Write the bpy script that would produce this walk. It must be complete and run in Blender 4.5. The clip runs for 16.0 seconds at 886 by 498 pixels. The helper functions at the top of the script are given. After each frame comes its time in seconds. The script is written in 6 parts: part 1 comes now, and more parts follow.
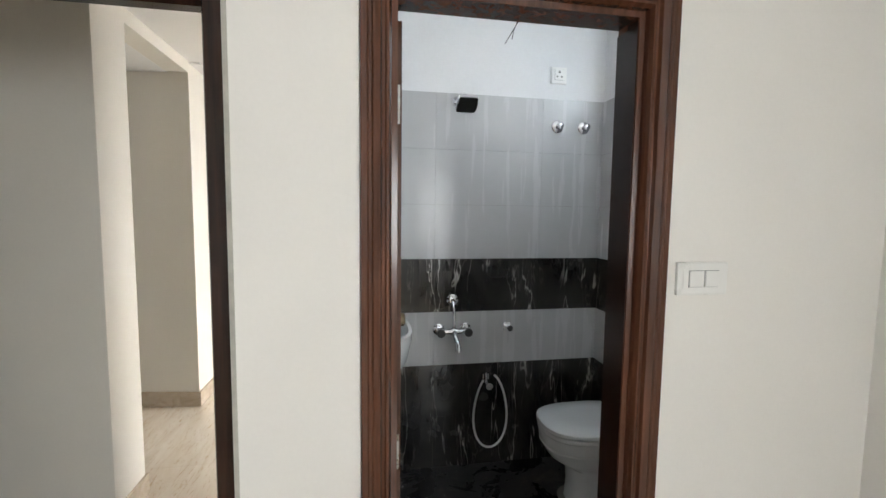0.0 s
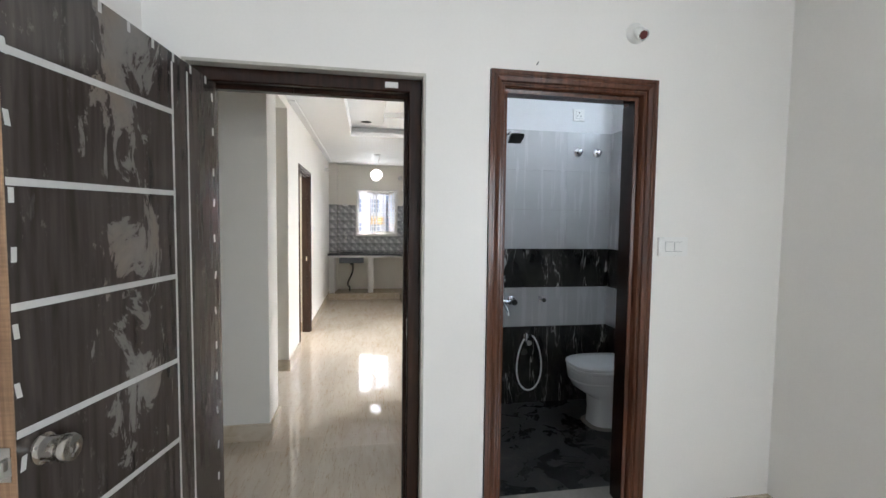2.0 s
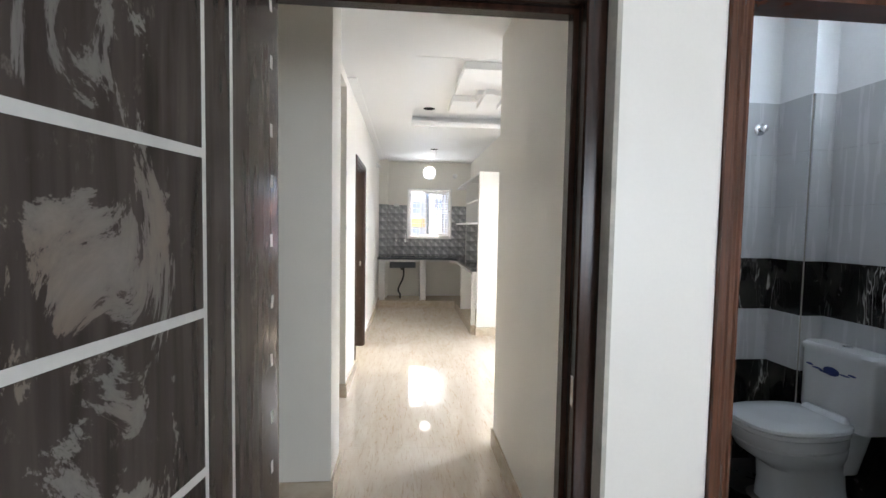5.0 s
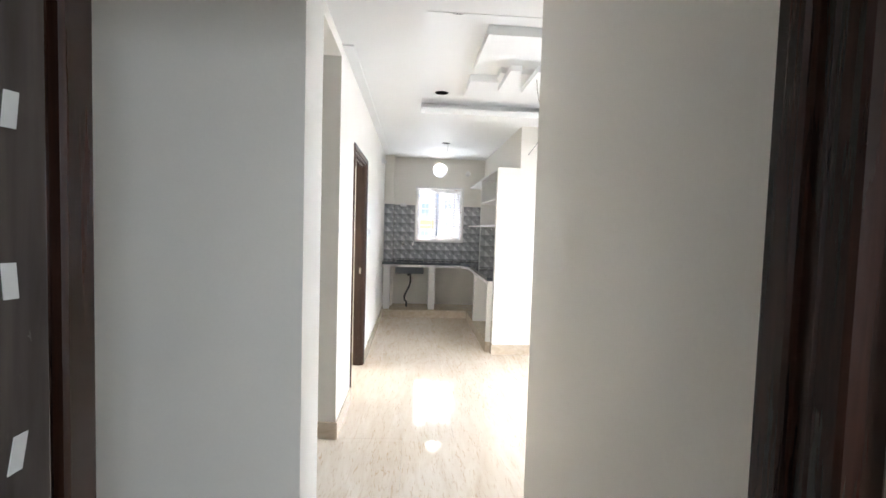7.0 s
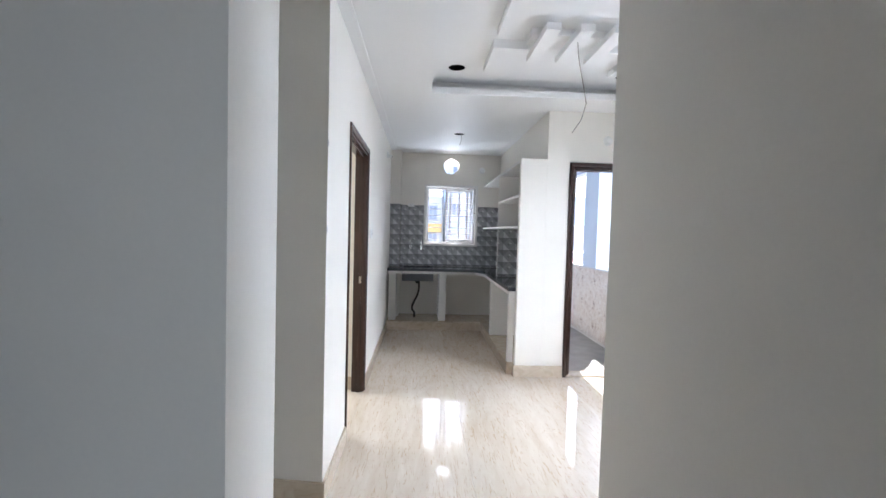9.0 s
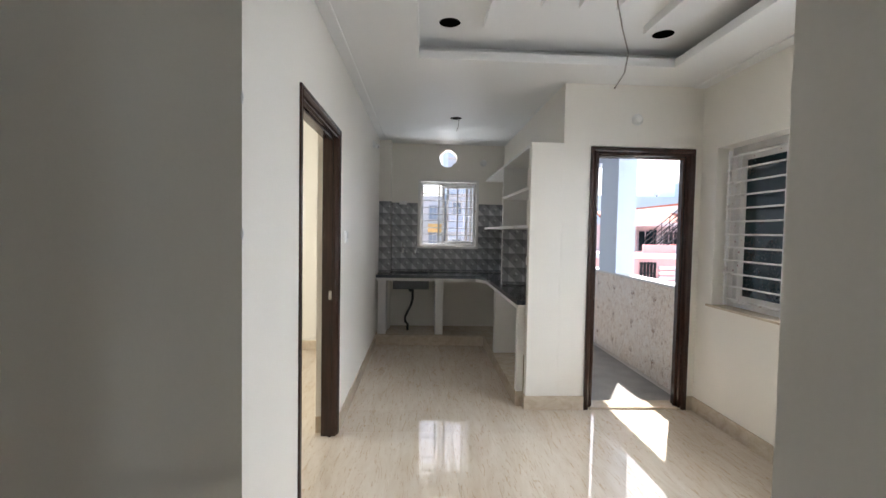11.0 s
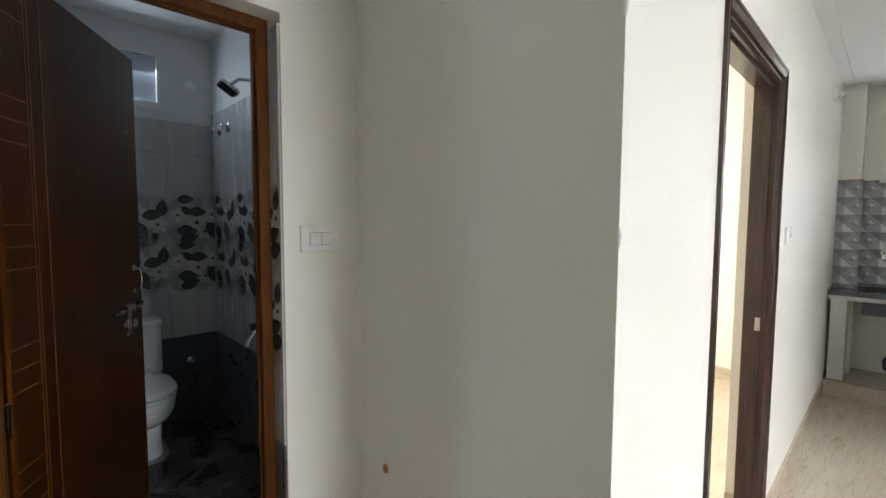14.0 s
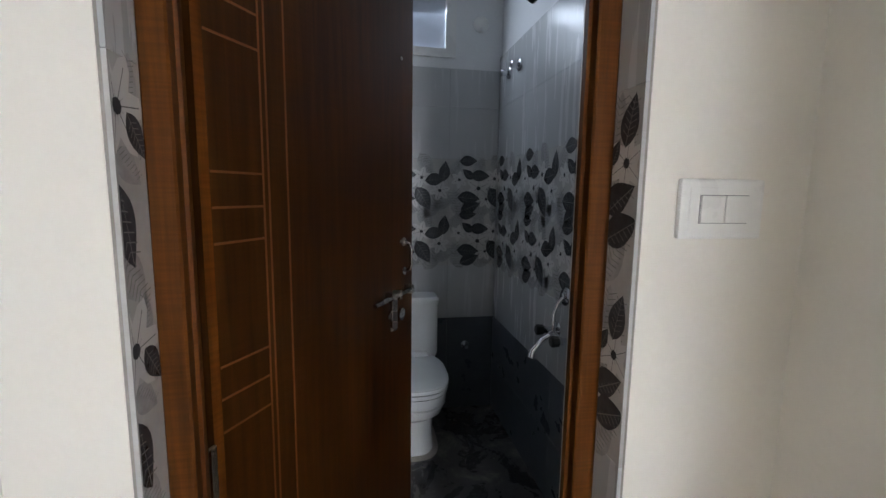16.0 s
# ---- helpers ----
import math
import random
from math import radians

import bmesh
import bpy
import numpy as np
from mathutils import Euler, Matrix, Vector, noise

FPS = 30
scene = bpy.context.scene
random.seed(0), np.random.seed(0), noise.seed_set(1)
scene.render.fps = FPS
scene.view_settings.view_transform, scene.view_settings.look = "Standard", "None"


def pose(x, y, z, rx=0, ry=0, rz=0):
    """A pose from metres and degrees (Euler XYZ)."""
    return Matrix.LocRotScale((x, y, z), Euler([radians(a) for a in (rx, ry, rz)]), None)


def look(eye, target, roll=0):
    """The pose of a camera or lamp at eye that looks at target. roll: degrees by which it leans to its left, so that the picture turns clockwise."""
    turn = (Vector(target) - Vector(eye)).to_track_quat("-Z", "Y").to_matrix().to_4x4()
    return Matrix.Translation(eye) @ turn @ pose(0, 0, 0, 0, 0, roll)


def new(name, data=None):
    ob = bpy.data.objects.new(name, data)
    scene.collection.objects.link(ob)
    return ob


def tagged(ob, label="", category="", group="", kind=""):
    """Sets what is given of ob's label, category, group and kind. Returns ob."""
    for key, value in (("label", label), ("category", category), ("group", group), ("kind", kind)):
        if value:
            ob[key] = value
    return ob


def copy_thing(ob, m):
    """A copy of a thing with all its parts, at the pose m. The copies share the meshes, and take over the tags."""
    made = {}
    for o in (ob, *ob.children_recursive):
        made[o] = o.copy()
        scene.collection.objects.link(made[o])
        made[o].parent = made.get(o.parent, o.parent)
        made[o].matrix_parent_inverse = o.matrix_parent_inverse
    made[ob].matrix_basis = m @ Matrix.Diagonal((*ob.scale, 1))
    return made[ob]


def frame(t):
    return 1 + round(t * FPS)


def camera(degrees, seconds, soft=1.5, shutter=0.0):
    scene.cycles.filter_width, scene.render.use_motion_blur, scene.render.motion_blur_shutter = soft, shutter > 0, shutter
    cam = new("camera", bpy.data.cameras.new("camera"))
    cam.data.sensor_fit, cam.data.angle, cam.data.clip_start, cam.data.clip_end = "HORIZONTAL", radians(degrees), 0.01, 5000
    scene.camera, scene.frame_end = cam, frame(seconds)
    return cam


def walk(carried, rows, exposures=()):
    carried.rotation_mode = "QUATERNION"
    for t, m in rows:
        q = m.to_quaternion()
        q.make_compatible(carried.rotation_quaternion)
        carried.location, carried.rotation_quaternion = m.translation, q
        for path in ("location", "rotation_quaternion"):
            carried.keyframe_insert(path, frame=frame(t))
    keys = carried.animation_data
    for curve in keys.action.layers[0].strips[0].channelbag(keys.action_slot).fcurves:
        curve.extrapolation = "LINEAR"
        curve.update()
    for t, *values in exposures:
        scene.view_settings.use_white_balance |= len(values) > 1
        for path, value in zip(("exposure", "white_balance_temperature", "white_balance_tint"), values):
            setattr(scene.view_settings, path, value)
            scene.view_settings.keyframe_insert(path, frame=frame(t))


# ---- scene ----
cam = camera(91.1, 16.0)
PATH = [
    (0, (0.014, -1.008, 1.522), (0.362, 0.956, 1.355), 0.7),
    (0.5, (-0.112, -1.231, 1.458), (0.253, 0.732, 1.341), 0.8),
    (1, (-0.164, -1.449, 1.453), (0.186, 0.517, 1.339), 0.9),
    (1.5, (-0.317, -1.642, 1.457), (0.033, 0.324, 1.345), 0.9),
    (2, (-0.502, -1.811, 1.449), (-0.166, 0.157, 1.334), 0.7),
    (2.5, (-0.566, -1.937, 1.437), (-0.294, 0.04, 1.316), 0.7),
    (3, (-0.658, -1.906, 1.425), (-0.434, 0.078, 1.298), 0.9),
    (3.5, (-0.772, -1.731, 1.425), (-0.55, 0.253, 1.294), 1.1),
    (4, (-0.784, -1.488, 1.426), (-0.609, 0.5, 1.299), 1.0),
    (4.2, (-0.799, -1.387, 1.422), (-0.615, 0.602, 1.315), 0.9),
    (6.5, (-0.748, -0.515, 1.423), (-0.612, 1.478, 1.322), 1.5),
    (7, (-0.772, -0.352, 1.436), (-0.637, 1.639, 1.338), 1.7),
    (7.5, (-0.771, -0.202, 1.447), (-0.647, 1.792, 1.352), 1.9),
    (8, (-0.734, -0.078, 1.418), (-0.642, 1.919, 1.334), 1.8),
    (8.5, (-0.761, 0.123, 1.431), (-0.666, 2.119, 1.348), 1.9),
    (9, (-0.793, 0.347, 1.406), (-0.692, 2.343, 1.326), 1.6),
    (11.5, (-0.672, 1.321, 1.42), (-0.584, 3.317, 1.34), 0.9),
    (12, (-0.67, 1.518, 1.425), (-0.615, 3.515, 1.343), 0.7),
    (12.5, (-0.703, 1.641, 1.438), (-0.842, 3.634, 1.351), 0.5),
    (13, (-0.70, 1.662, 1.436), (-1.295, 3.569, 1.335), 0.3),
    (13.5, (-0.792, 1.699, 1.421), (-1.87, 3.379, 1.298), -0.0),
    (14, (-0.900, 1.722, 1.430), (-2.336, 3.105, 1.300), 0.3),
    (14.5, (-0.947, 1.824, 1.438), (-2.687, 2.798, 1.283), 1.7),
    (15, (-1.081, 1.885, 1.423), (-2.993, 2.442, 1.242), 1.5),
    (15.5, (-1.42, 1.899, 1.419), (-3.354, 2.369, 1.23), 1.5),
    (16, (-1.765, 1.942, 1.382), (-3.718, 2.285, 1.123), 0.8),
]
EXPOSURES = [(0.0, 2.7, 6850, 10), (1.0, 2.65, 6350, 10), (1.5, 2.6, 6300, 10), (3.5, 2.6, 6150, 10), (4.2, 2.7, 6200, 10), (6.5, 2.85, 6100, 10), (7.0, 2.95, 6050, 10), (8.0, 2.75, 5950, 10), (9.0, 2.35, 5600, 11),
             (11.5, 1.6, 6250, 8), (12.5, 1.6, 6300, 4), (13.0, 1.7, 6300, 4), (13.5, 2.15, 6300, 5), (14.0, 2.45, 6250, 7), (14.5, 2.8, 6150, 7), (15.0, 3.1, 6050, 8), (15.5, 3.2, 6100, 10), (16.0, 2.85, 6150, 11)]
walk(cam, [(t, look(eye, target, roll)) for t, eye, target, roll in PATH], EXPOSURES)


# ---- world and sun ----
SUN = Vector((0.385, 0.62, 1.0)).normalized()
world = bpy.data.worlds.new("world")
scene.world = world
world.use_nodes = True
wn, wl = world.node_tree.nodes, world.node_tree.links
sky = wn.new("ShaderNodeTexSky")
sky.sky_type, sky.sun_disc = "NISHITA", False
sky.sun_elevation = math.asin(SUN.z)
sky.sun_rotation = math.atan2(SUN.x, SUN.y)
sky.dust_density, sky.air_density = 5.0, 1.0
wl.new(sky.outputs[0], wn["Background"].inputs[0])
wn["Background"].inputs[1].default_value = 0.15
sun = new("sun", bpy.data.lights.new("sun", "SUN"))
sun.data.energy, sun.data.angle, sun.data.color = 4.2, radians(0.5), (1.0, 0.95, 0.88)
sun.matrix_world = look(SUN * 50, (0, 0, 0))


def window_light(name, eye, target, w, h, watts, colour=(0.86, 0.93, 1.0)):
    """An area lamp that stands in for daylight, at a window unless noted."""
    lamp = new(name, bpy.data.lights.new(name, "AREA"))
    lamp.data.shape, lamp.data.size, lamp.data.size_y = "RECTANGLE", w, h
    lamp.data.energy, lamp.data.color = watts, colour
    lamp.matrix_world = look(eye, target)
    return lamp


window_light("bedroom_window_light", (1.60, -3.60, 1.5), (0.3, -2.6, 1.35), 1.2, 1.1, 13.5)
window_light("bath_ventilator_light", (1.58, 0.55, 2.4), (0.2, 0.6, 0.9), 0.45, 0.33, 1.0, (0.70, 0.85, 1.0))
window_light("toilet_ventilator_light", (-4.43, 2.08, 2.36), (-3, 2.08, 1.5), 0.64, 0.3, 0.8, (0.78, 0.88, 1.0))
# Added lamp inside the west room, whose walls have no window opening.
window_light("west_room_fill_light", (-4.4, 4.6, 1.5), (-2, 4.6, 1.2), 1.3, 1.1, 18, (1.0, 0.95, 0.84))
window_light("hall_window_light", (3.0, 1.6, 2.45), (0, 1.9, 0.95), 4.2, 2.1, 100, (0.95, 0.97, 1.0))
window_light("hall_window_glow_light", (1.715, 2.68, 1.48), (0, 2.55, 1.2), 0.85, 1.1, 5, (0.95, 0.97, 1.0))
# Added lamp outside, hidden below the sill, shining up to brighten the kitchen.
window_light("kitchen_fill_light", (-0.35, 7.95, 0.55), (-0.35, 6.0, 1.9), 1.7, 0.8, 25, (0.92, 0.96, 1.0))


# ---- materials ----
def nodes(name, rough=0.5, metal=0.0):
    m = bpy.data.materials.new(name)
    m.use_nodes = True
    nt = m.node_tree
    b = nt.nodes["Principled BSDF"]
    b.inputs["Roughness"].default_value, b.inputs["Metallic"].default_value = rough, metal
    return m, nt, b


def node(nt, kind, **kw):
    n = nt.nodes.new(kind)
    for k, v in kw.items():
        n.inputs[k].default_value = v
    return n


def where(nt, scale=(1, 1, 1), rot=(0, 0, 0)):
    g = nt.nodes.new("ShaderNodeNewGeometry")
    m = nt.nodes.new("ShaderNodeMapping")
    m.inputs["Scale"].default_value, m.inputs["Rotation"].default_value = scale, rot
    nt.links.new(g.outputs["Position"], m.inputs["Vector"])
    return m.outputs[0]


def noise_of(nt, scale, detail=4, stretch=(1, 1, 1), rot=(0, 0, 0), distortion=0.0, rough=0.5):
    n = node(nt, "ShaderNodeTexNoise", Scale=scale, Detail=detail, Distortion=distortion, Roughness=rough)
    nt.links.new(where(nt, stretch, rot), n.inputs["Vector"])
    return n.outputs["Fac"]


def ramp(nt, fac, stops):
    r = nt.nodes.new("ShaderNodeValToRGB")
    el = r.color_ramp.elements
    while len(el) < len(stops):
        el.new(0.5)
    for e, (p, c) in zip(el, stops):
        e.position = p
        e.color = (*c, 1) if len(c) == 3 else c
    nt.links.new(fac, r.inputs[0])
    return r.outputs[0]


def mixed(nt, fac, a, b, mode="MIX"):
    m = nt.nodes.new("ShaderNodeMix")
    m.data_type, m.blend_type = "RGBA", mode
    for s, v in ((0, fac), (6, a), (7, b)):
        if isinstance(v, (int, float)):
            m.inputs[s].default_value = v
        elif isinstance(v, tuple):
            m.inputs[s].default_value = (*v, 1)
        else:
            nt.links.new(v, m.inputs[s])
    return m.outputs[2]


def bump(nt, b, height, strength=0.2, distance=0.002):
    n = node(nt, "ShaderNodeBump", Strength=strength, Distance=distance)
    nt.links.new(height, n.inputs["Height"])
    nt.links.new(n.outputs[0], b.inputs["Normal"])


def plain(name, a, rough=0.5, metal=0.0, vary=0.08, scale=6.0, relief=0.1, fine=60.0, dirt=None):
    """A surface with large stains, fine grain and uneven gloss."""
    m, nt, b = nodes(name, rough, metal)
    lo = tuple(c * (1 - vary) for c in a)
    hi = tuple(min(1, c * (1 + vary * 0.6)) for c in a)
    col = ramp(nt, noise_of(nt, scale, 5), [(0.3, lo), (0.7, hi)])
    grain = noise_of(nt, fine, 3)
    col = mixed(nt, 0.25, col, ramp(nt, grain, [(0.35, lo), (0.65, hi)]))
    if dirt:
        col = mixed(nt, ramp(nt, noise_of(nt, scale * 0.7, 8, rough=0.65), [(0.56, (0, 0, 0)), (0.7, (1, 1, 1))]), col, dirt)
    nt.links.new(col, b.inputs["Base Color"])
    r = ramp(nt, noise_of(nt, scale * 2, 4), [(0.3, (rough * 0.8,) * 3), (0.7, (min(1, rough * 1.2),) * 3)])
    nt.links.new(r, b.inputs["Roughness"])
    if relief:
        bump(nt, b, grain, relief, 0.002)
    return m


def marble_floor():
    m, nt, b = nodes("cream_marble", 0.04)
    streak = noise_of(nt, 3.2, 8, (3.0, 0.55, 1), (0, 0, 0.06), 1.6, 0.62)
    col = ramp(nt, streak, [(0.22, (0.60, 0.49, 0.375)), (0.38, (0.70, 0.61, 0.50)), (0.55, (0.745, 0.67, 0.57)), (0.75, (0.80, 0.73, 0.64))])
    cloud = ramp(nt, noise_of(nt, 1.3, 5, (1.5, 0.7, 1)), [(0.3, (0.88, 0.84, 0.79)), (0.7, (1.0, 1.0, 1.0))])
    col = mixed(nt, 1.0, col, cloud, "MULTIPLY")
    vein = ramp(nt, noise_of(nt, 13.0, 7, (3.2, 0.38, 1), (0, 0, 0.08), 2.4, 0.6), [(0.57, (1, 1, 1)), (0.625, (0.70, 0.56, 0.40)), (0.66, (0.93, 0.87, 0.80))])
    col = mixed(nt, 0.75, col, vein, "MULTIPLY")
    o = nt.nodes.new("ShaderNodeObjectInfo")
    col = mixed(nt, 0.6, col, ramp(nt, o.outputs["Random"], [(0, (0.94, 0.93, 0.91)), (1, (1, 1, 1))]), "MULTIPLY")
    nt.links.new(col, b.inputs["Base Color"])
    b.inputs["Specular IOR Level"].default_value = 0.65
    nt.links.new(ramp(nt, noise_of(nt, 3.0, 6), [(0.35, (0.0,) * 3), (0.7, (0.018,) * 3)]), b.inputs["Roughness"])
    return m


def marble_trim():
    m, nt, b = nodes("skirting_marble", 0.22)
    col = ramp(nt, noise_of(nt, 9.0, 6, (1, 1, 1.4), (0, 0, 0), 1.5), [(0.3, (0.50, 0.41, 0.30)), (0.5, (0.57, 0.48, 0.37)), (0.72, (0.63, 0.55, 0.44))])
    nt.links.new(col, b.inputs["Base Color"])
    bump(nt, b, noise_of(nt, 30, 4), 0.1)
    return m


def black_marble():
    m, nt, b = nodes("black_marble_tile", 0.12)
    cloud = ramp(nt, noise_of(nt, 4.0, 7, (1.4, 1.4, 0.7), (0, 0.35, 0), 1.0), [(0.35, (0.006, 0.006, 0.006)), (0.75, (0.045, 0.042, 0.038))])
    n = noise_of(nt, 2.1, 4, (2.6, 2.6, 0.42), (0.0, 0.10, 0), 0.35, 0.6)
    vein = ramp(nt, n, [(0.492, (0, 0, 0)), (0.4985, (1, 1, 1)), (0.5015, (1, 1, 1)), (0.508, (0, 0, 0))])
    gate = ramp(nt, noise_of(nt, 3.5, 3, (1, 1, 0.6)), [(0.46, (0, 0, 0)), (0.62, (1, 1, 1))])
    vein = mixed(nt, 1.0, vein, gate, "MULTIPLY")
    n2 = noise_of(nt, 4.2, 5, (2.4, 2.4, 0.4), (0.0, 0.16, 0), 0.6, 0.6)
    vein2 = ramp(nt, n2, [(0.485, (0, 0, 0)), (0.50, (0.30, 0.30, 0.30)), (0.515, (0, 0, 0))])
    col = mixed(nt, vein, cloud, (0.50, 0.49, 0.46))
    col = mixed(nt, mixed(nt, 1.0, vein2, gate, "MULTIPLY"), col, (0.30, 0.29, 0.27))
    nt.links.new(col, b.inputs["Base Color"])
    nt.links.new(ramp(nt, noise_of(nt, 8, 6), [(0.4, (0.1,) * 3), (0.7, (0.3,) * 3)]), b.inputs["Roughness"])
    return m


def dusty_black_floor(name="dusty_black_floor", gain=1.0):
    m, nt, b = nodes(name, 0.35)
    n = noise_of(nt, 5.0, 9, rough=0.68, distortion=0.6)
    tones = [(p, tuple(gain * c for c in q)) for p, q in ((0.38, (0.010, 0.010, 0.011)), (0.55, (0.028, 0.027, 0.026)), (0.70, (0.11, 0.10, 0.09)), (0.80, (0.22, 0.20, 0.18)))]
    col = ramp(nt, n, tones)
    spots = ramp(nt, noise_of(nt, 38.0, 3), [(0.70, (0, 0, 0)), (0.76, (1, 1, 1))])
    col = mixed(nt, spots, col, (0.20, 0.20, 0.19))
    nt.links.new(col, b.inputs["Base Color"])
    nt.links.new(ramp(nt, n, [(0.4, (0.16,) * 3), (0.65, (0.6,) * 3)]), b.inputs["Roughness"])
    bump(nt, b, n, 0.15)
    return m


def streaked_white_tile(name, a):
    m, nt, b = nodes(name, 0.16)
    drips = ramp(nt, noise_of(nt, 9.0, 6, (3, 3, 0.22)), [(0.52, (0, 0, 0)), (0.78, (1, 1, 1))])
    col = ramp(nt, noise_of(nt, 3.0, 5), [(0.3, tuple(c * 0.9 for c in a)), (0.7, a)])
    col = mixed(nt, mixed(nt, 1.0, drips, (0.16, 0.16, 0.16), "MULTIPLY"), col, tuple(min(1, c * 1.35) for c in a))
    nt.links.new(col, b.inputs["Base Color"])
    nt.links.new(ramp(nt, drips, [(0, (0.22,) * 3), (1, (0.42,) * 3)]), b.inputs["Roughness"])
    return m


def wood(name, dark, light, rough=0.3, axis=2, scale=1.0, cross=0.0, spec=0.5):
    m, nt, b = nodes(name, rough)
    st = [14.0, 14.0, 14.0]
    st[axis] = 0.7
    grain = noise_of(nt, 3.0 * scale, 8, tuple(st), distortion=0.4, rough=0.65)
    col = ramp(nt, grain, [(0.3, dark), (0.68, light)])
    col = mixed(nt, 0.5, col, ramp(nt, noise_of(nt, 2.5, 5), [(0.3, (0.6, 0.6, 0.6)), (0.7, (1.1, 1.1, 1.1))]), "MULTIPLY")
    if cross:
        st2 = [2.0, 2.0, 2.0]
        st2[axis] = 60.0
        col = mixed(nt, cross, col, ramp(nt, noise_of(nt, 3.0, 3, tuple(st2)), [(0.4, (0.75, 0.75, 0.75)), (0.6, (1.1, 1.1, 1.1))]), "MULTIPLY")
    nt.links.new(col, b.inputs["Base Color"])
    bump(nt, b, grain, 0.12, 0.001)
    b.inputs["Specular IOR Level"].default_value = spec
    return m


def stained_panel():
    """Dark laminate of the main door with dried paint and dust."""
    m, nt, b = nodes("stained_dark_laminate", 0.3)
    b.inputs["Specular IOR Level"].default_value = 0.4
    grain = noise_of(nt, 4.0, 7, (10, 10, 0.8), distortion=0.4)
    col = ramp(nt, grain, [(0.3, (0.030, 0.023, 0.020)), (0.7, (0.078, 0.064, 0.056))])
    tc = nt.nodes.new("ShaderNodeTexCoord")
    sep = nt.nodes.new("ShaderNodeSeparateXYZ")
    nt.links.new(tc.outputs["Object"], sep.inputs[0])
    near = ramp(nt, sep.outputs[0], [(0.28, (0, 0, 0)), (0.44, (0.13,) * 3), (0.58, (0.18,) * 3), (0.72, (0.03,) * 3), (0.85, (0, 0, 0))])
    tall = nt.nodes.new("ShaderNodeMapRange")
    tall.inputs["From Min"].default_value, tall.inputs["From Max"].default_value = 0.3, 0.9
    nt.links.new(sep.outputs[2], tall.inputs["Value"])
    near = mixed(nt, 1.0, near, tall.outputs[0], "MULTIPLY")
    n = mixed(nt, 1.0, noise_of(nt, 5.2, 12, (1.3, 1.3, 0.85), distortion=0.7, rough=0.70), near, "ADD")
    blot = ramp(nt, n, [(0.66, (0, 0, 0)), (0.685, (0.6,) * 3), (0.76, (0.95,) * 3)])
    crust = ramp(nt, noise_of(nt, 3.0, 6, (1, 1, 1)), [(0.45, (0.20, 0.185, 0.17)), (0.6, (0.19, 0.145, 0.11))])
    col = mixed(nt, blot, col, crust)
    flecks = ramp(nt, noise_of(nt, 26.0, 9, (1.2, 1.2, 0.6), rough=0.72), [(0.60, (0, 0, 0)), (0.66, (0.55,) * 3)])
    col = mixed(nt, mixed(nt, 1.0, flecks, ramp(nt, noise_of(nt, 3.4, 3), [(0.42, (0.1,) * 3), (0.62, (1, 1, 1))]), "MULTIPLY"), col, (0.24, 0.215, 0.19))
    run = ramp(nt, noise_of(nt, 9.0, 8, (1.5, 1.5, 0.35), rough=0.7), [(0.64, (0, 0, 0)), (0.74, (1, 1, 1))])
    col = mixed(nt, mixed(nt, 1.0, run, (0.35,) * 3, "MULTIPLY"), col, (0.30, 0.28, 0.26))
    nt.links.new(col, b.inputs["Base Color"])
    nt.links.new(ramp(nt, blot, [(0, (0.15,) * 3), (1, (0.65,) * 3)]), b.inputs["Roughness"])
    bump(nt, b, blot, 0.2, 0.001)
    return m


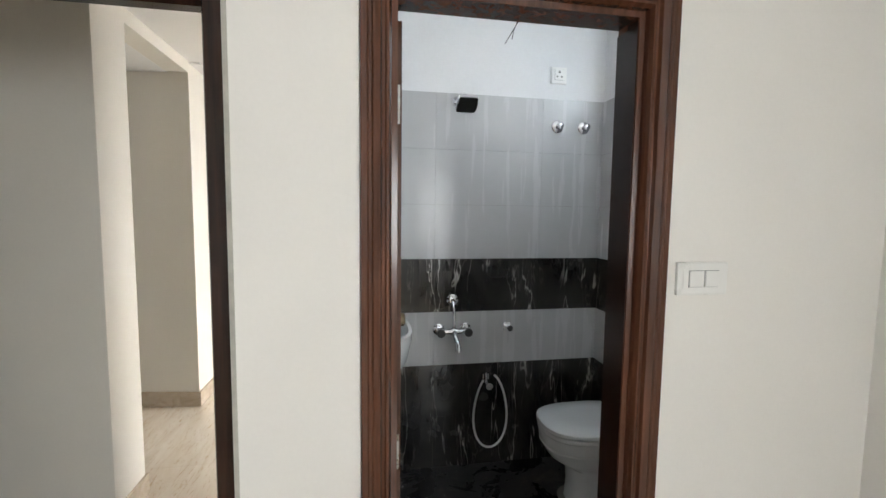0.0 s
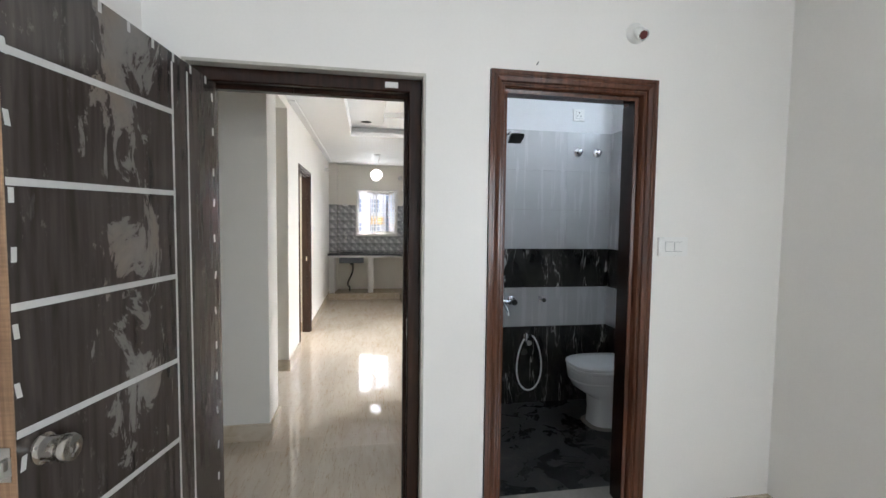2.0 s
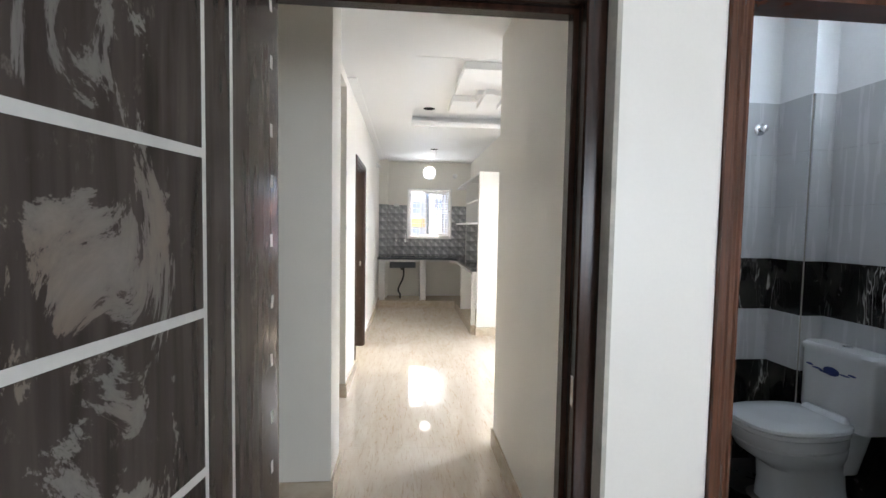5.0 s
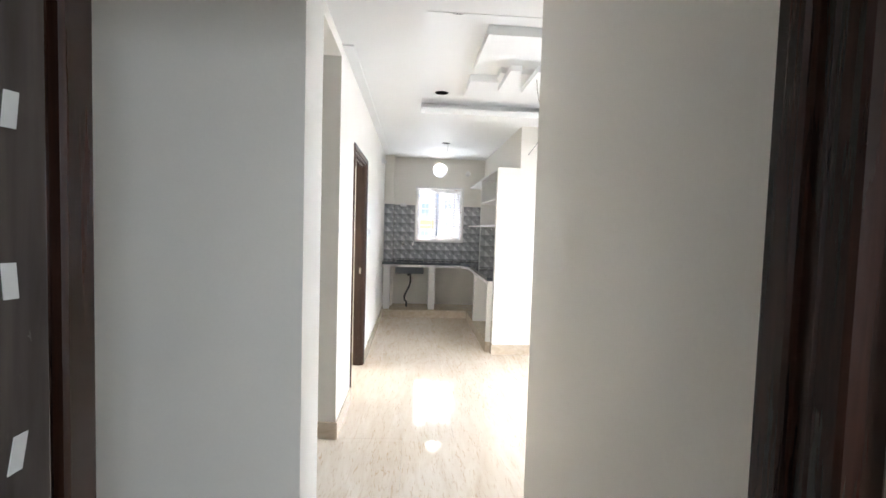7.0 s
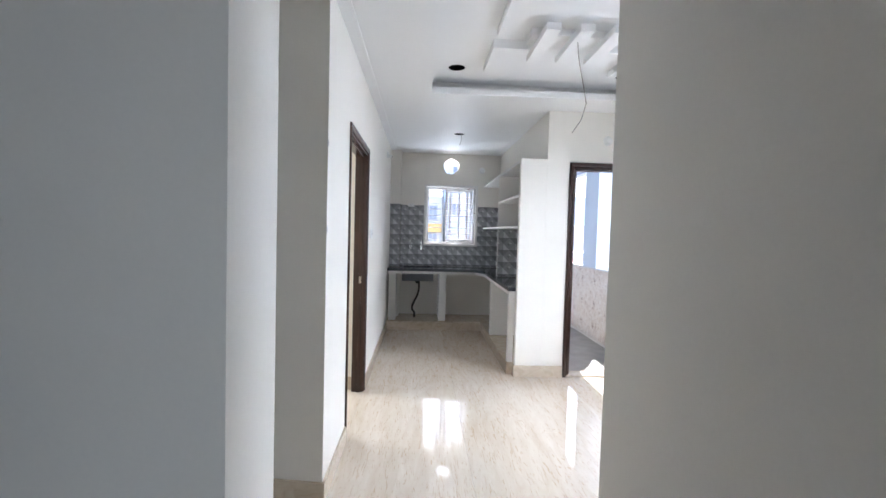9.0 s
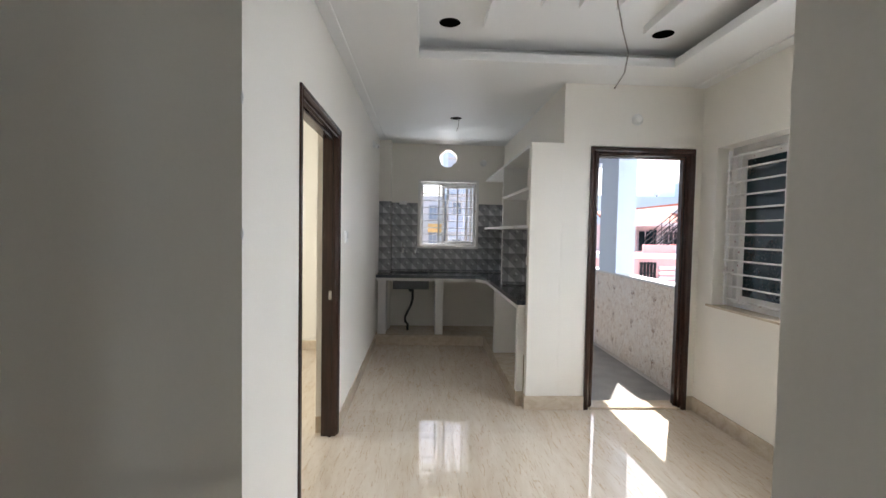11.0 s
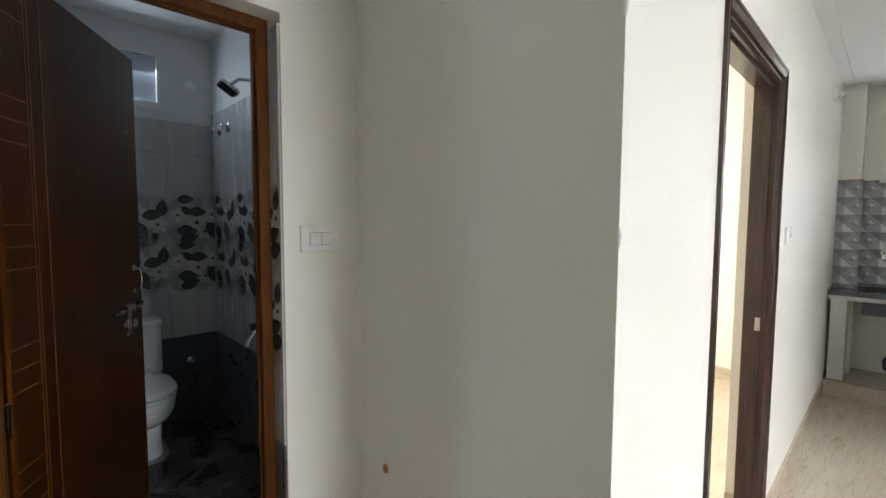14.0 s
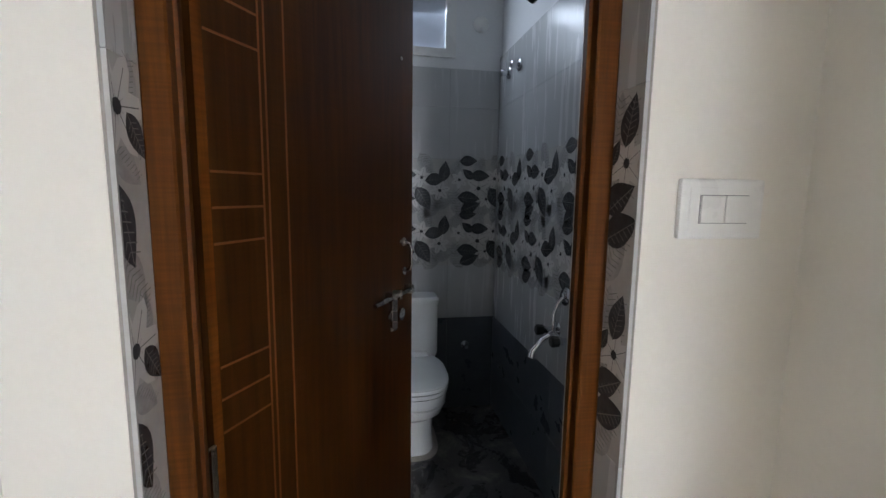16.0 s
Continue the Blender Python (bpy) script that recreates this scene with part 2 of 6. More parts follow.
def relief_tile():
    """Grey kitchen tile printed with pyramids set on their corners."""
    m, nt, b = nodes("grey_pyramid_tile", 0.18)
    g = nt.nodes.new("ShaderNodeNewGeometry")
    sep = nt.nodes.new("ShaderNodeSeparateXYZ")
    nt.links.new(g.outputs["Position"], sep.inputs[0])

    def op(kind, a, c=0.0):
        n = nt.nodes.new("ShaderNodeMath")
        n.operation = kind
        for i, v in enumerate((a, c)):
            if isinstance(v, (int, float)):
                n.inputs[i].default_value = v
            else:
                nt.links.new(v, n.inputs[i])
        return n.outputs[0]

    along = op("ADD", sep.outputs[0], sep.outputs[1])
    s = 1 / 0.075
    u = op("MULTIPLY", op("ADD", along, sep.outputs[2]), s * 0.5)
    v = op("MULTIPLY", op("SUBTRACT", along, sep.outputs[2]), s * 0.5)
    fu, fv = op("SUBTRACT", op("FRACT", op("ADD", u, 60)), 0.5), op("SUBTRACT", op("FRACT", op("ADD", v, 60)), 0.5)
    au, av = op("ABSOLUTE", fu), op("ABSOLUTE", fv)
    side = op("GREATER_THAN", au, av)
    up, vp = op("GREATER_THAN", fu, 0), op("GREATER_THAN", fv, 0)
    tone = op("ADD", op("MULTIPLY", side, op("ADD", op("MULTIPLY", up, 0.62), 0.06)),
              op("MULTIPLY", op("SUBTRACT", 1.0, side), op("ADD", op("MULTIPLY", vp, -0.22), 0.42)))
    # every other stud is a low one with a small raised square
    odd = op("MODULO", op("ADD", op("FLOOR", op("ADD", u, 60)), op("FLOOR", op("ADD", v, 60))), 2.0)
    inner = op("LESS_THAN", op("MAXIMUM", au, av), 0.2)
    low = op("ADD", 0.36, op("MULTIPLY", op("MULTIPLY", inner, side), op("SUBTRACT", op("MULTIPLY", up, 0.6), 0.25)))
    tone = op("ADD", op("MULTIPLY", odd, low), op("MULTIPLY", op("SUBTRACT", 1.0, odd), tone))
    tone = op("ADD", tone, op("MULTIPLY", op("SUBTRACT", noise_of(nt, 7.0, 3), 0.5), 0.4))
    col = ramp(nt, tone, [(0.05, (0.22, 0.225, 0.235)), (0.42, (0.40, 0.405, 0.42)), (0.75, (0.74, 0.745, 0.76))])
    nt.links.new(col, b.inputs["Base Color"])
    h = op("SUBTRACT", 0.5, op("MAXIMUM", au, av))
    bump(nt, b, h, 0.4, 0.008)
    return m


def parapet_tile():
    m, nt, b = nodes("beige_figured_tile", 0.4)
    n = noise_of(nt, 16.0, 8, (1, 1, 1), distortion=1.6, rough=0.6)
    col = ramp(nt, n, [(0.32, (0.46, 0.33, 0.24)), (0.40, (0.76, 0.65, 0.54)), (0.6, (0.84, 0.77, 0.69))])
    crack = ramp(nt, noise_of(nt, 9.0, 5, (1, 1.3, 0.8), distortion=2.2), [(0.485, (1, 1, 1)), (0.5, (0.35, 0.22, 0.13)), (0.515, (1, 1, 1))])
    col = mixed(nt, 0.75, col, crack, "MULTIPLY")
    nt.links.new(col, b.inputs["Base Color"])
    bump(nt, b, n, 0.3, 0.003)
    return m


def glass(name, tint=(1, 1, 1), rough=0.0):
    m, nt, b = nodes(name, rough)
    b.inputs["Base Color"].default_value = (*tint, 1)
    b.inputs["Transmission Weight"].default_value = 1.0
    b.inputs["IOR"].default_value = 1.45
    return m


def marked_film():
    """White frame still in its protective film with small red prints and smears."""
    m, nt, b = nodes("filmed_window_frame", 0.35)
    col = ramp(nt, noise_of(nt, 5.0, 5), [(0.35, (0.62, 0.60, 0.58)), (0.65, (0.78, 0.77, 0.76))])
    dots = ramp(nt, noise_of(nt, 34.0, 2, (1, 1, 0.8)), [(0.685, (0, 0, 0)), (0.71, (1, 1, 1))])
    col = mixed(nt, dots, col, (0.26, 0.07, 0.06))
    nt.links.new(col, b.inputs["Base Color"])
    return m


M = {
    "wall": plain("cream_wall_paint", (0.83, 0.80, 0.735), 0.42, vary=0.035, scale=1.7, relief=0.10, fine=90),
    "bed": plain("warm_white_wall_paint", (0.83, 0.81, 0.775), 0.40, vary=0.035, scale=1.7, relief=0.08, fine=90),
    "ceiling": plain("white_ceiling_paint", (0.84, 0.84, 0.83), 0.45, vary=0.025, scale=1.3, relief=0.06, fine=70),
    "putty": plain("rough_grey_putty", (0.50, 0.48, 0.43), 0.8, vary=0.25, scale=9, relief=0.4),
    "white": plain("white_putty", (0.80, 0.79, 0.77), 0.5, vary=0.05, scale=4, relief=0.15),
    "floor": marble_floor(), "trim": marble_trim(), "bm": black_marble(), "bfloor": dusty_black_floor(), "tfloor": dusty_black_floor("dusty_grey_floor", 2.2),
    "btile": streaked_white_tile("pale_grey_tile", (0.50, 0.51, 0.52)),
    "bpaint": plain("white_bath_paint", (0.74, 0.75, 0.76), 0.5, vary=0.05, scale=3),
    "slate": plain("dark_slate_tile", (0.085, 0.095, 0.11), 0.32, vary=0.25, scale=5),
    "frame": wood("varnished_brown_wood", (0.050, 0.017, 0.009), (0.145, 0.055, 0.030), 0.22),
    "frame_h": wood("varnished_brown_wood_across", (0.050, 0.017, 0.009), (0.145, 0.055, 0.030), 0.22, axis=0),
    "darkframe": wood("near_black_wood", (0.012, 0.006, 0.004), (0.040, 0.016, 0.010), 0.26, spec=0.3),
    "brown": wood("dark_brown_wood", (0.022, 0.010, 0.007), (0.060, 0.028, 0.020), 0.22),
    "orange": wood("orange_brown_laminate", (0.055, 0.016, 0.002), (0.15, 0.048, 0.005), 0.5, cross=0.6, spec=0.15),
    "leafdark": wood("dark_teak_laminate", (0.020, 0.006, 0.001), (0.062, 0.020, 0.003), 0.28, cross=0.3, spec=0.2),
    "groove": plain("orange_groove", (0.15, 0.050, 0.009), 0.4, vary=0.25),
    "edgewood": wood("raw_door_edge", (0.19, 0.10, 0.05), (0.46, 0.29, 0.17), 0.6, cross=0.5),
    "panel": stained_panel(),
    "tape": plain("white_tape", (0.55, 0.54, 0.52), 0.5, vary=0.12, scale=14),
    "chrome": plain("chrome", (0.75, 0.76, 0.78), 0.08, 1.0, vary=0.05, relief=0),
    "blueprint": plain("blue_ink", (0.03, 0.05, 0.22), 0.4, vary=0.1),
    "gapshade": plain("key_gap_shade", (0.22, 0.225, 0.24), 0.6, vary=0.05),
    "steel": plain("brushed_steel", (0.42, 0.40, 0.37), 0.26, 1.0, vary=0.12, scale=12),
    "brass": plain("aged_brass", (0.40, 0.32, 0.22), 0.3, 1.0, vary=0.2, scale=12),
    "plastic": plain("white_plastic", (0.82, 0.82, 0.80), 0.3, vary=0.02, relief=0),
    "black": plain("black_plastic", (0.012, 0.012, 0.012), 0.4, vary=0.2),
    "red": plain("dark_red", (0.10, 0.012, 0.01), 0.3, vary=0.2),
    "ceramic": plain("white_ceramic", (0.72, 0.74, 0.75), 0.09, vary=0.04, scale=3, relief=0),
    # Black granite with a blue-grey base that stands in for reflected sky.
    "granite": plain("black_granite", (0.085, 0.095, 0.110), 0.12, vary=0.5, fine=200, scale=30, relief=0),
    "relief": relief_tile(), "ptile": parapet_tile(),
    "concrete": plain("grey_cement", (0.30, 0.28, 0.25), 0.8, vary=0.2, scale=7, relief=0.4),
    "balfloor": plain("pale_balcony_tile", (0.68, 0.62, 0.55), 0.4, vary=0.15, scale=6),
    "blue": plain("pale_blue_paint", (0.66, 0.74, 0.84), 0.7, vary=0.06, scale=1.2),
    "pink": plain("pink_paint", (0.80, 0.44, 0.42), 0.75, vary=0.10, scale=0.8),
    "redroof": plain("red_roof", (0.36, 0.11, 0.07), 0.8, vary=0.25, scale=2),
    "outwhite": plain("weathered_white_paint", (0.74, 0.74, 0.74), 0.75, vary=0.12, scale=0.8, relief=0.2),
    "outgrey": plain("weathered_grey_paint", (0.50, 0.51, 0.55), 0.75, vary=0.12, scale=0.8),
    "yellow": plain("yellow_paint", (0.78, 0.52, 0.20), 0.7, vary=0.1, scale=1),
    "ground": plain("dusty_ground", (0.22, 0.19, 0.15), 0.95, vary=0.3, scale=0.3, relief=0.4),
    "iron": plain("black_iron", (0.02, 0.02, 0.022), 0.45, vary=0.3, scale=10),
    "grill": plain("white_grill_paint", (0.78, 0.77, 0.76), 0.4, vary=0.06, scale=8, dirt=(0.45, 0.42, 0.40)),
    "upvc": plain("white_window_frame", (0.78, 0.78, 0.77), 0.3, vary=0.05, scale=4),
    "film": marked_film(),
    "dark": plain("painted_void_dark", (0.01, 0.01, 0.01), 0.9, vary=0.3),
    "glass": glass("clear_glass"),
    "tint": plain("tinted_glass", (0.012, 0.028, 0.036), 0.05, vary=0.3, scale=2, relief=0),
    "farpane": plain("pale_far_glass", (0.30, 0.36, 0.44), 0.2, vary=0.15, scale=1, relief=0),
    "frost": plain("frosted_glass", (0.50, 0.54, 0.62), 0.3, vary=0.05, scale=2, relief=0),
    "print_light": plain("printed_petals", (0.63, 0.62, 0.61), 0.2, vary=0.06, relief=0),
    "print_bg": plain("patterned_tile_ground", (0.50, 0.49, 0.48), 0.18, vary=0.12, scale=10, relief=0),
    "print_dark": plain("printed_leaves", (0.055, 0.058, 0.064), 0.2, vary=0.3, scale=40, relief=0),
    "print_mid": plain("printed_pale_leaves", (0.40, 0.40, 0.40), 0.2, vary=0.2, scale=30, relief=0),
    "print_brown": plain("printed_brown_twigs", (0.30, 0.17, 0.09), 0.4, vary=0.25, relief=0),
    "print_line": plain("printed_lines", (0.18, 0.18, 0.18), 0.2, vary=0.1, relief=0),
    "leaf": plain("plant_leaf", (0.08, 0.12, 0.03), 0.5, vary=0.4, scale=10),
    "terracotta": plain("terracotta", (0.5, 0.17, 0.04), 0.7, vary=0.2),
}


# ---- mesh helpers ----
def bx(bm, x0, x1, y0, y1, z0, z1, bevel=0.0):
    vs = [bm.verts.new((x, y, z)) for z in (z0, z1) for x, y in ((x0, y0), (x1, y0), (x1, y1), (x0, y1))]
    fs = [bm.faces.new([vs[i] for i in q]) for q in ((3, 2, 1, 0), (4, 5, 6, 7), (0, 1, 5, 4), (1, 2, 6, 5), (2, 3, 7, 6), (3, 0, 4, 7))]
    if bevel:
        es = list({e for f in fs for e in f.edges})
        bmesh.ops.bevel(bm, geom=es, offset=bevel, segments=2, profile=0.7, affect="EDGES", clamp_overlap=True)
    return bm


def box(x0, x1, y0, y1, z0, z1, bevel=0.0):
    return bx(bmesh.new(), x0, x1, y0, y1, z0, z1, bevel)


def tube(bm, pts, r, seg=12, caps=True):
    """A round bar along the points; r is one radius or one for each point."""
    pts = [Vector(p) for p in pts]
    rings, side = [], None
    for i, p in enumerate(pts):
        d = (pts[min(i + 1, len(pts) - 1)] - pts[max(i - 1, 0)]).normalized()
        if side is None:
            side = d.orthogonal().normalized()
        side = (side - d * side.dot(d)).normalized()
        up = d.cross(side)
        rr = r[i] if isinstance(r, (list, tuple)) else r
        rings.append([bm.verts.new(p + rr * (math.cos(a) * side + math.sin(a) * up)) for a in (2 * math.pi * k / seg for k in range(seg))])
    for a, b in zip(rings, rings[1:]):
        for k in range(seg):
            bm.faces.new((a[k], a[(k + 1) % seg], b[(k + 1) % seg], b[k]))
    if caps:
        bm.faces.new(rings[0][::-1])
        bm.faces.new(rings[-1])
    return bm


def rod(p0, p1, r, seg=16):
    return tube(bmesh.new(), [p0, p1], r, seg)


def lathe(profile, seg=28, m=Matrix()):
    """Rings of (radius, height) about the z axis, moved by m."""
    bm = bmesh.new()
    rings = [[bm.verts.new(m @ Vector((r * math.cos(a), r * math.sin(a), z))) for a in (2 * math.pi * k / seg for k in range(seg))] for r, z in profile]
    for a, b in zip(rings, rings[1:]):
        for k in range(seg):
            bm.faces.new((a[k], a[(k + 1) % seg], b[(k + 1) % seg], b[k]))
    bm.faces.new(rings[0][::-1])
    bm.faces.new(rings[-1])
    return bm


def loft(sections, seg=36):
    """Closed rounded sections: (z, centre x, centre y, half length x, half width y, squareness)."""
    bm, rings = bmesh.new(), []
    for z, cx, cy, rx, ry, e in sections:
        ring = []
        for k in range(seg):
            a = 2 * math.pi * k / seg
            c, s = math.cos(a), math.sin(a)
            ring.append(bm.verts.new((cx + rx * math.copysign(abs(c) ** (2 / e), c), cy + ry * math.copysign(abs(s) ** (2 / e), s), z)))
        rings.append(ring)
    for a, b in zip(rings, rings[1:]):
        for k in range(seg):
            bm.faces.new((a[k], a[(k + 1) % seg], b[(k + 1) % seg], b[k]))
    bm.faces.new(rings[0][::-1])
    bm.faces.new(rings[-1])
    return bm


def part(name, bm, material, parent=None, label="", smooth=False, kind="", bevel=0.0):
    """One mesh object, under a thing or a part if one is given."""
    bmesh.ops.recalc_face_normals(bm, faces=bm.faces)
    if smooth:
        for f in bm.faces:
            f.smooth = True
        for e in bm.edges:
            if len(e.link_faces) == 2 and e.calc_face_angle(0) > 0.7:
                e.smooth = False
    me = bpy.data.meshes.new(name)
    bm.to_mesh(me)
    bm.free()
    me.materials.append(M[material] if isinstance(material, str) else material)
    ob = new(name, me)
    ob.parent = parent
    return tagged(ob, label, "", "", kind)


def thing(name, label, category, m=Matrix(), group="", kind=""):
    ob = new(name)
    ob.empty_display_size = 0.1
    ob.matrix_world = m
    return tagged(ob, label, category, group, kind)


def wall(name, x0, x1, y0, y1, z0, z1, material="wall", holes=(), along="x", label=""):
    """A wall with rectangular openings (a0, a1, z0, z1) measured along x or y, as one closed mesh."""
    lo, hi = (x0, x1) if along == "x" else (y0, y1)
    cuts_a = sorted({lo, hi, *[h[0] for h in holes], *[h[1] for h in holes]})
    cuts_z = sorted({z0, z1, *[h[2] for h in holes], *[h[3] for h in holes]})
    cuts_a = [a for a in cuts_a if lo <= a <= hi]
    cuts_z = [z for z in cuts_z if z0 <= z <= z1]
    na, nz = len(cuts_a) - 1, len(cuts_z) - 1

    def solid(i, k):
        if not (0 <= i < na and 0 <= k < nz):
            return False
        a, z = (cuts_a[i] + cuts_a[i + 1]) / 2, (cuts_z[k] + cuts_z[k + 1]) / 2
        return not any(h[0] < a < h[1] and h[2] < z < h[3] for h in holes)

    bm, t0, t1 = bmesh.new(), *((y0, y1) if along == "x" else (x0, x1))
    made = {}

    def v(i, t, k):
        if (i, t, k) not in made:
            a = cuts_a[i]
            made[i, t, k] = bm.verts.new((a, t, cuts_z[k]) if along == "x" else (t, a, cuts_z[k]))
        return made[i, t, k]

    for i in range(na):
        for k in range(nz):
            if not solid(i, k):
                continue
            for t in (t0, t1):
                bm.faces.new([v(i, t, k), v(i + 1, t, k), v(i + 1, t, k + 1), v(i, t, k + 1)])
            for di, q in ((-1, (i, i)), (1, (i + 1, i + 1))):
                if not solid(i + di, k):
                    bm.faces.new([v(q[0], t0, k), v(q[0], t1, k), v(q[0], t1, k + 1), v(q[0], t0, k + 1)])
            for dk, q in ((-1, k), (1, k + 1)):
                if not solid(i, k + dk):
                    bm.faces.new([v(i, t0, q), v(i, t1, q), v(i + 1, t1, q), v(i + 1, t0, q)])
    ob = part(name, bm, material, None, label, kind="structure")
    return ob


def sweep_frame(profile, w, h):
    """A three-sided door casing, mitred, round an opening w wide and h high; profile points are (out from the opening, y)."""
    bm = bmesh.new()
    rows = [[bm.verts.new(p) for p in ((-u, v, 0), (-u, v, h + u), (w + u, v, h + u), (w + u, v, 0))] for u, v in profile]
    n = len(rows)
    for i in range(n):
        a, b = rows[i], rows[(i + 1) % n]
        for k in range(3):
            bm.faces.new((a[k], a[k + 1], b[k + 1], b[k]))
    bm.faces.new([r[0] for r in rows])
    bm.faces.new([r[3] for r in rows][::-1])
    return bm


# ---- structure ----
H = 2.85
wall("wall_bedroom_north", -1.53, 1.68, 0, 0.2, 0, H, "bed", [(-1.189, -0.281, -1, 2.06), (0.0, 0.782, -1, 2.105)], label="warm white bedroom wall with two door openings")
wall("wall_bedroom_west", -1.53, -1.33, -4.5, 0, 0, H, "bed", along="y")
wall("wall_bedroom_east", 1.48, 1.68, -4.5, 0, 0, H, "bed", [(-4.2, -3.0, 0.95, 2.05)], "y")
wall("wall_bedroom_south", -1.53, 1.68, -4.7, -4.5, 0, H, "bed")
wall("wall_corridor_east", -0.20, -0.05, 0.2, 1.337, 0, H, "wall", along="y")
wall("wall_bath_north", -0.20, 1.735, 1.337, 1.69, 0, H, "wall")
wall("wall_bath_east", 1.48, 1.68, 0.2, 1.337, 0, H, "bpaint", [(0.3, 0.8, 2.22, 2.58)], "y")
wall("wall_hall_east", 1.535, 1.735, 1.69, 4.68, 0, H, "wall", [(2.2, 4.33, 0.88, 2.085)], "y")
wall("wall_hall_north", 0.41, 1.535, 4.53, 4.68, 0, H, "wall", [(0.628, 1.478, -1, 2.117)])
wall("wall_kitchen_east", 0.41, 0.56, 4.68, 7.07, 0, H, "wall", along="y")
wall("wall_hall_west", -1.415, -1.265, 2.70, 7.07, 0, H, "wall", [(3.175, 4.15, -1, 2.095)], "y")
bm = bmesh.new()
q = [(-1.265, 2.54), (-1.265, 2.70), (-2.70, 2.86), (-2.70, 2.747)]
lo, hi = [bm.verts.new((x, y, 0)) for x, y in q], [bm.verts.new((x, y, H)) for x, y in q]
bm.faces.new(lo)
bm.faces.new(hi[::-1])
for k in range(4):
    bm.faces.new((lo[k], lo[(k + 1) % 4], hi[(k + 1) % 4], hi[k]))
part("wall_alcove_north", bm, "wall", kind="structure")
wall("wall_toilet_east", -2.66, -2.415, 1.165, 2.742, 0, H, "wall", [(1.603, 2.390, -1, 2.146)], "y")
wall("wall_corridor_west", -2.415, -1.15, 1.165, 1.44, 0, H, "wall")
wall("wall_corridor_end", -2.59, -2.39, 0.2, 1.165, 0, H, "wall", along="y")
wall("wall_corridor_south", -2.59, -1.53, 0.0, 0.2, 0, H, "wall")
wall("wall_toilet_west", -4.585, -4.385, 0.9, 2.76, 0, H, "bpaint", [(1.72, 2.44, 2.17, 2.55)], "y")
wall("wall_toilet_south", -4.385, -2.66, 0.9, 1.1, 0, H, "bpaint")
wall("wall_room_south", -4.585, -1.415, 2.87, 3.0, 0, H, "wall")
part("wall_toilet_north", box(-4.585, -2.70, 2.76, 2.869, 0, H), "wall", kind="structure")
wall("wall_room_west", -4.785, -4.585, 2.72, 6.45, 0, H, "wall", along="y")
wall("wall_room_north", -4.585, -1.415, 6.25, 6.45, 0, H, "wall")


def kitchen_north():
    """The end wall with a window and a round hole for an exhaust fan."""
    y0, y1 = 7.07, 7.22
    cx, cz, r = -0.357, 2.42, 0.118
    bm = bmesh.new()
    for a in ((-1.415, -0.73, 0, H), (0.036, 0.56, 0, H), (-0.73, 0.036, 0, 1.217), (-0.73, 0.036, 2.092, 2.25),
              (-0.73, cx - 0.15, 2.25, 2.57), (cx + 0.15, 0.036, 2.25, 2.57), (-0.73, 0.036, 2.57, H)):
        bx(bm, a[0], a[1], y0, y1, a[2], a[3])
    n = 48
    rim = []
    for k in range(n):
        a = 2 * math.pi * k / n
        c, s = math.cos(a), math.sin(a)
        rr = r * (1 + 0.03 * math.sin(5 * a) + (-0.16 if 5.2 < a < 5.7 else 0))
        q = max(abs(c) / 0.15, abs(s) / 0.16)
        rim.append([bm.verts.new((cx + rr * c, y, cz - 0.01 + rr * s)) for y in (y0, y1)] + [bm.verts.new((cx + c / q, y, cz - 0.01 + s / q)) for y in (y0, y1)])
    for a, b in zip(rim, rim[1:] + rim[:1]):
        bm.faces.new((a[0], b[0], b[2], a[2]))
        bm.faces.new((a[1], b[1], b[3], a[3]))
        bm.faces.new((a[0], b[0], b[1], a[1]))
    part("wall_kitchen_north", bm, "wall", None, "cream kitchen end wall with window and round hole", kind="structure")


kitchen_north()
part("wall_kitchen_column", box(-1.265, -1.115, 6.85, 7.07, 0, 2.598), "wall", kind="structure")
part("wall_shelf_end", box(0.155, 0.41, 4.53, 4.60, 0, 2.135, 0.004), "wall", kind="structure")
part("wall_alcove_beam", box(-1.415, -1.265, 1.44, 2.54, 2.52, H), "wall", kind="structure")
part("wall_bath_duct", box(1.35, 1.48, 1.12, 1.337, 0.08, 2.7), "bpaint", kind="structure")
part("wall_bath_west_lining", box(-0.05, -0.04, 0.2, 1.337, 0.08, 2.7), "bpaint", kind="structure")
part("wall_bath_north_lining", box(-0.04, 1.35, 1.329, 1.337, 0.08, 2.7), "bpaint", kind="structure")
part("wall_toilet_north_lining", box(-4.385, -2.66, 2.744, 2.76, 0, 2.7), "bpaint", kind="structure")
part("wall_toilet_east_lining", box(-2.67, -2.661, 1.1, 1.60, 0, 2.7), "bpaint", kind="structure")

# ceilings
part("ceiling_bedroom", box(-1.53, 1.68, -4.7, 0.0, H, H + 0.15), "ceiling", kind="structure")
part("ceiling_bath", box(-0.04, 1.48, 0.2, 1.329, 2.66, 2.8), "ceiling", kind="structure")
part("ceiling_toilet", box(-4.385, -2.66, 1.1, 2.744, 2.70, 2.8), "ceiling", kind="structure")
part("ceiling_room", box(-4.585, -1.415, 3.0, 6.25, 2.72, 2.8), "ceiling", kind="structure")
part("ceiling_alcove", box(-2.415, -1.416, 1.44, 2.75, 2.52, 2.6), "ceiling", kind="structure")
part("ceiling_roof_slab", box(-4.8, 1.9, -0.0, 7.25, 2.852, 3.0), "ceiling", kind="structure")


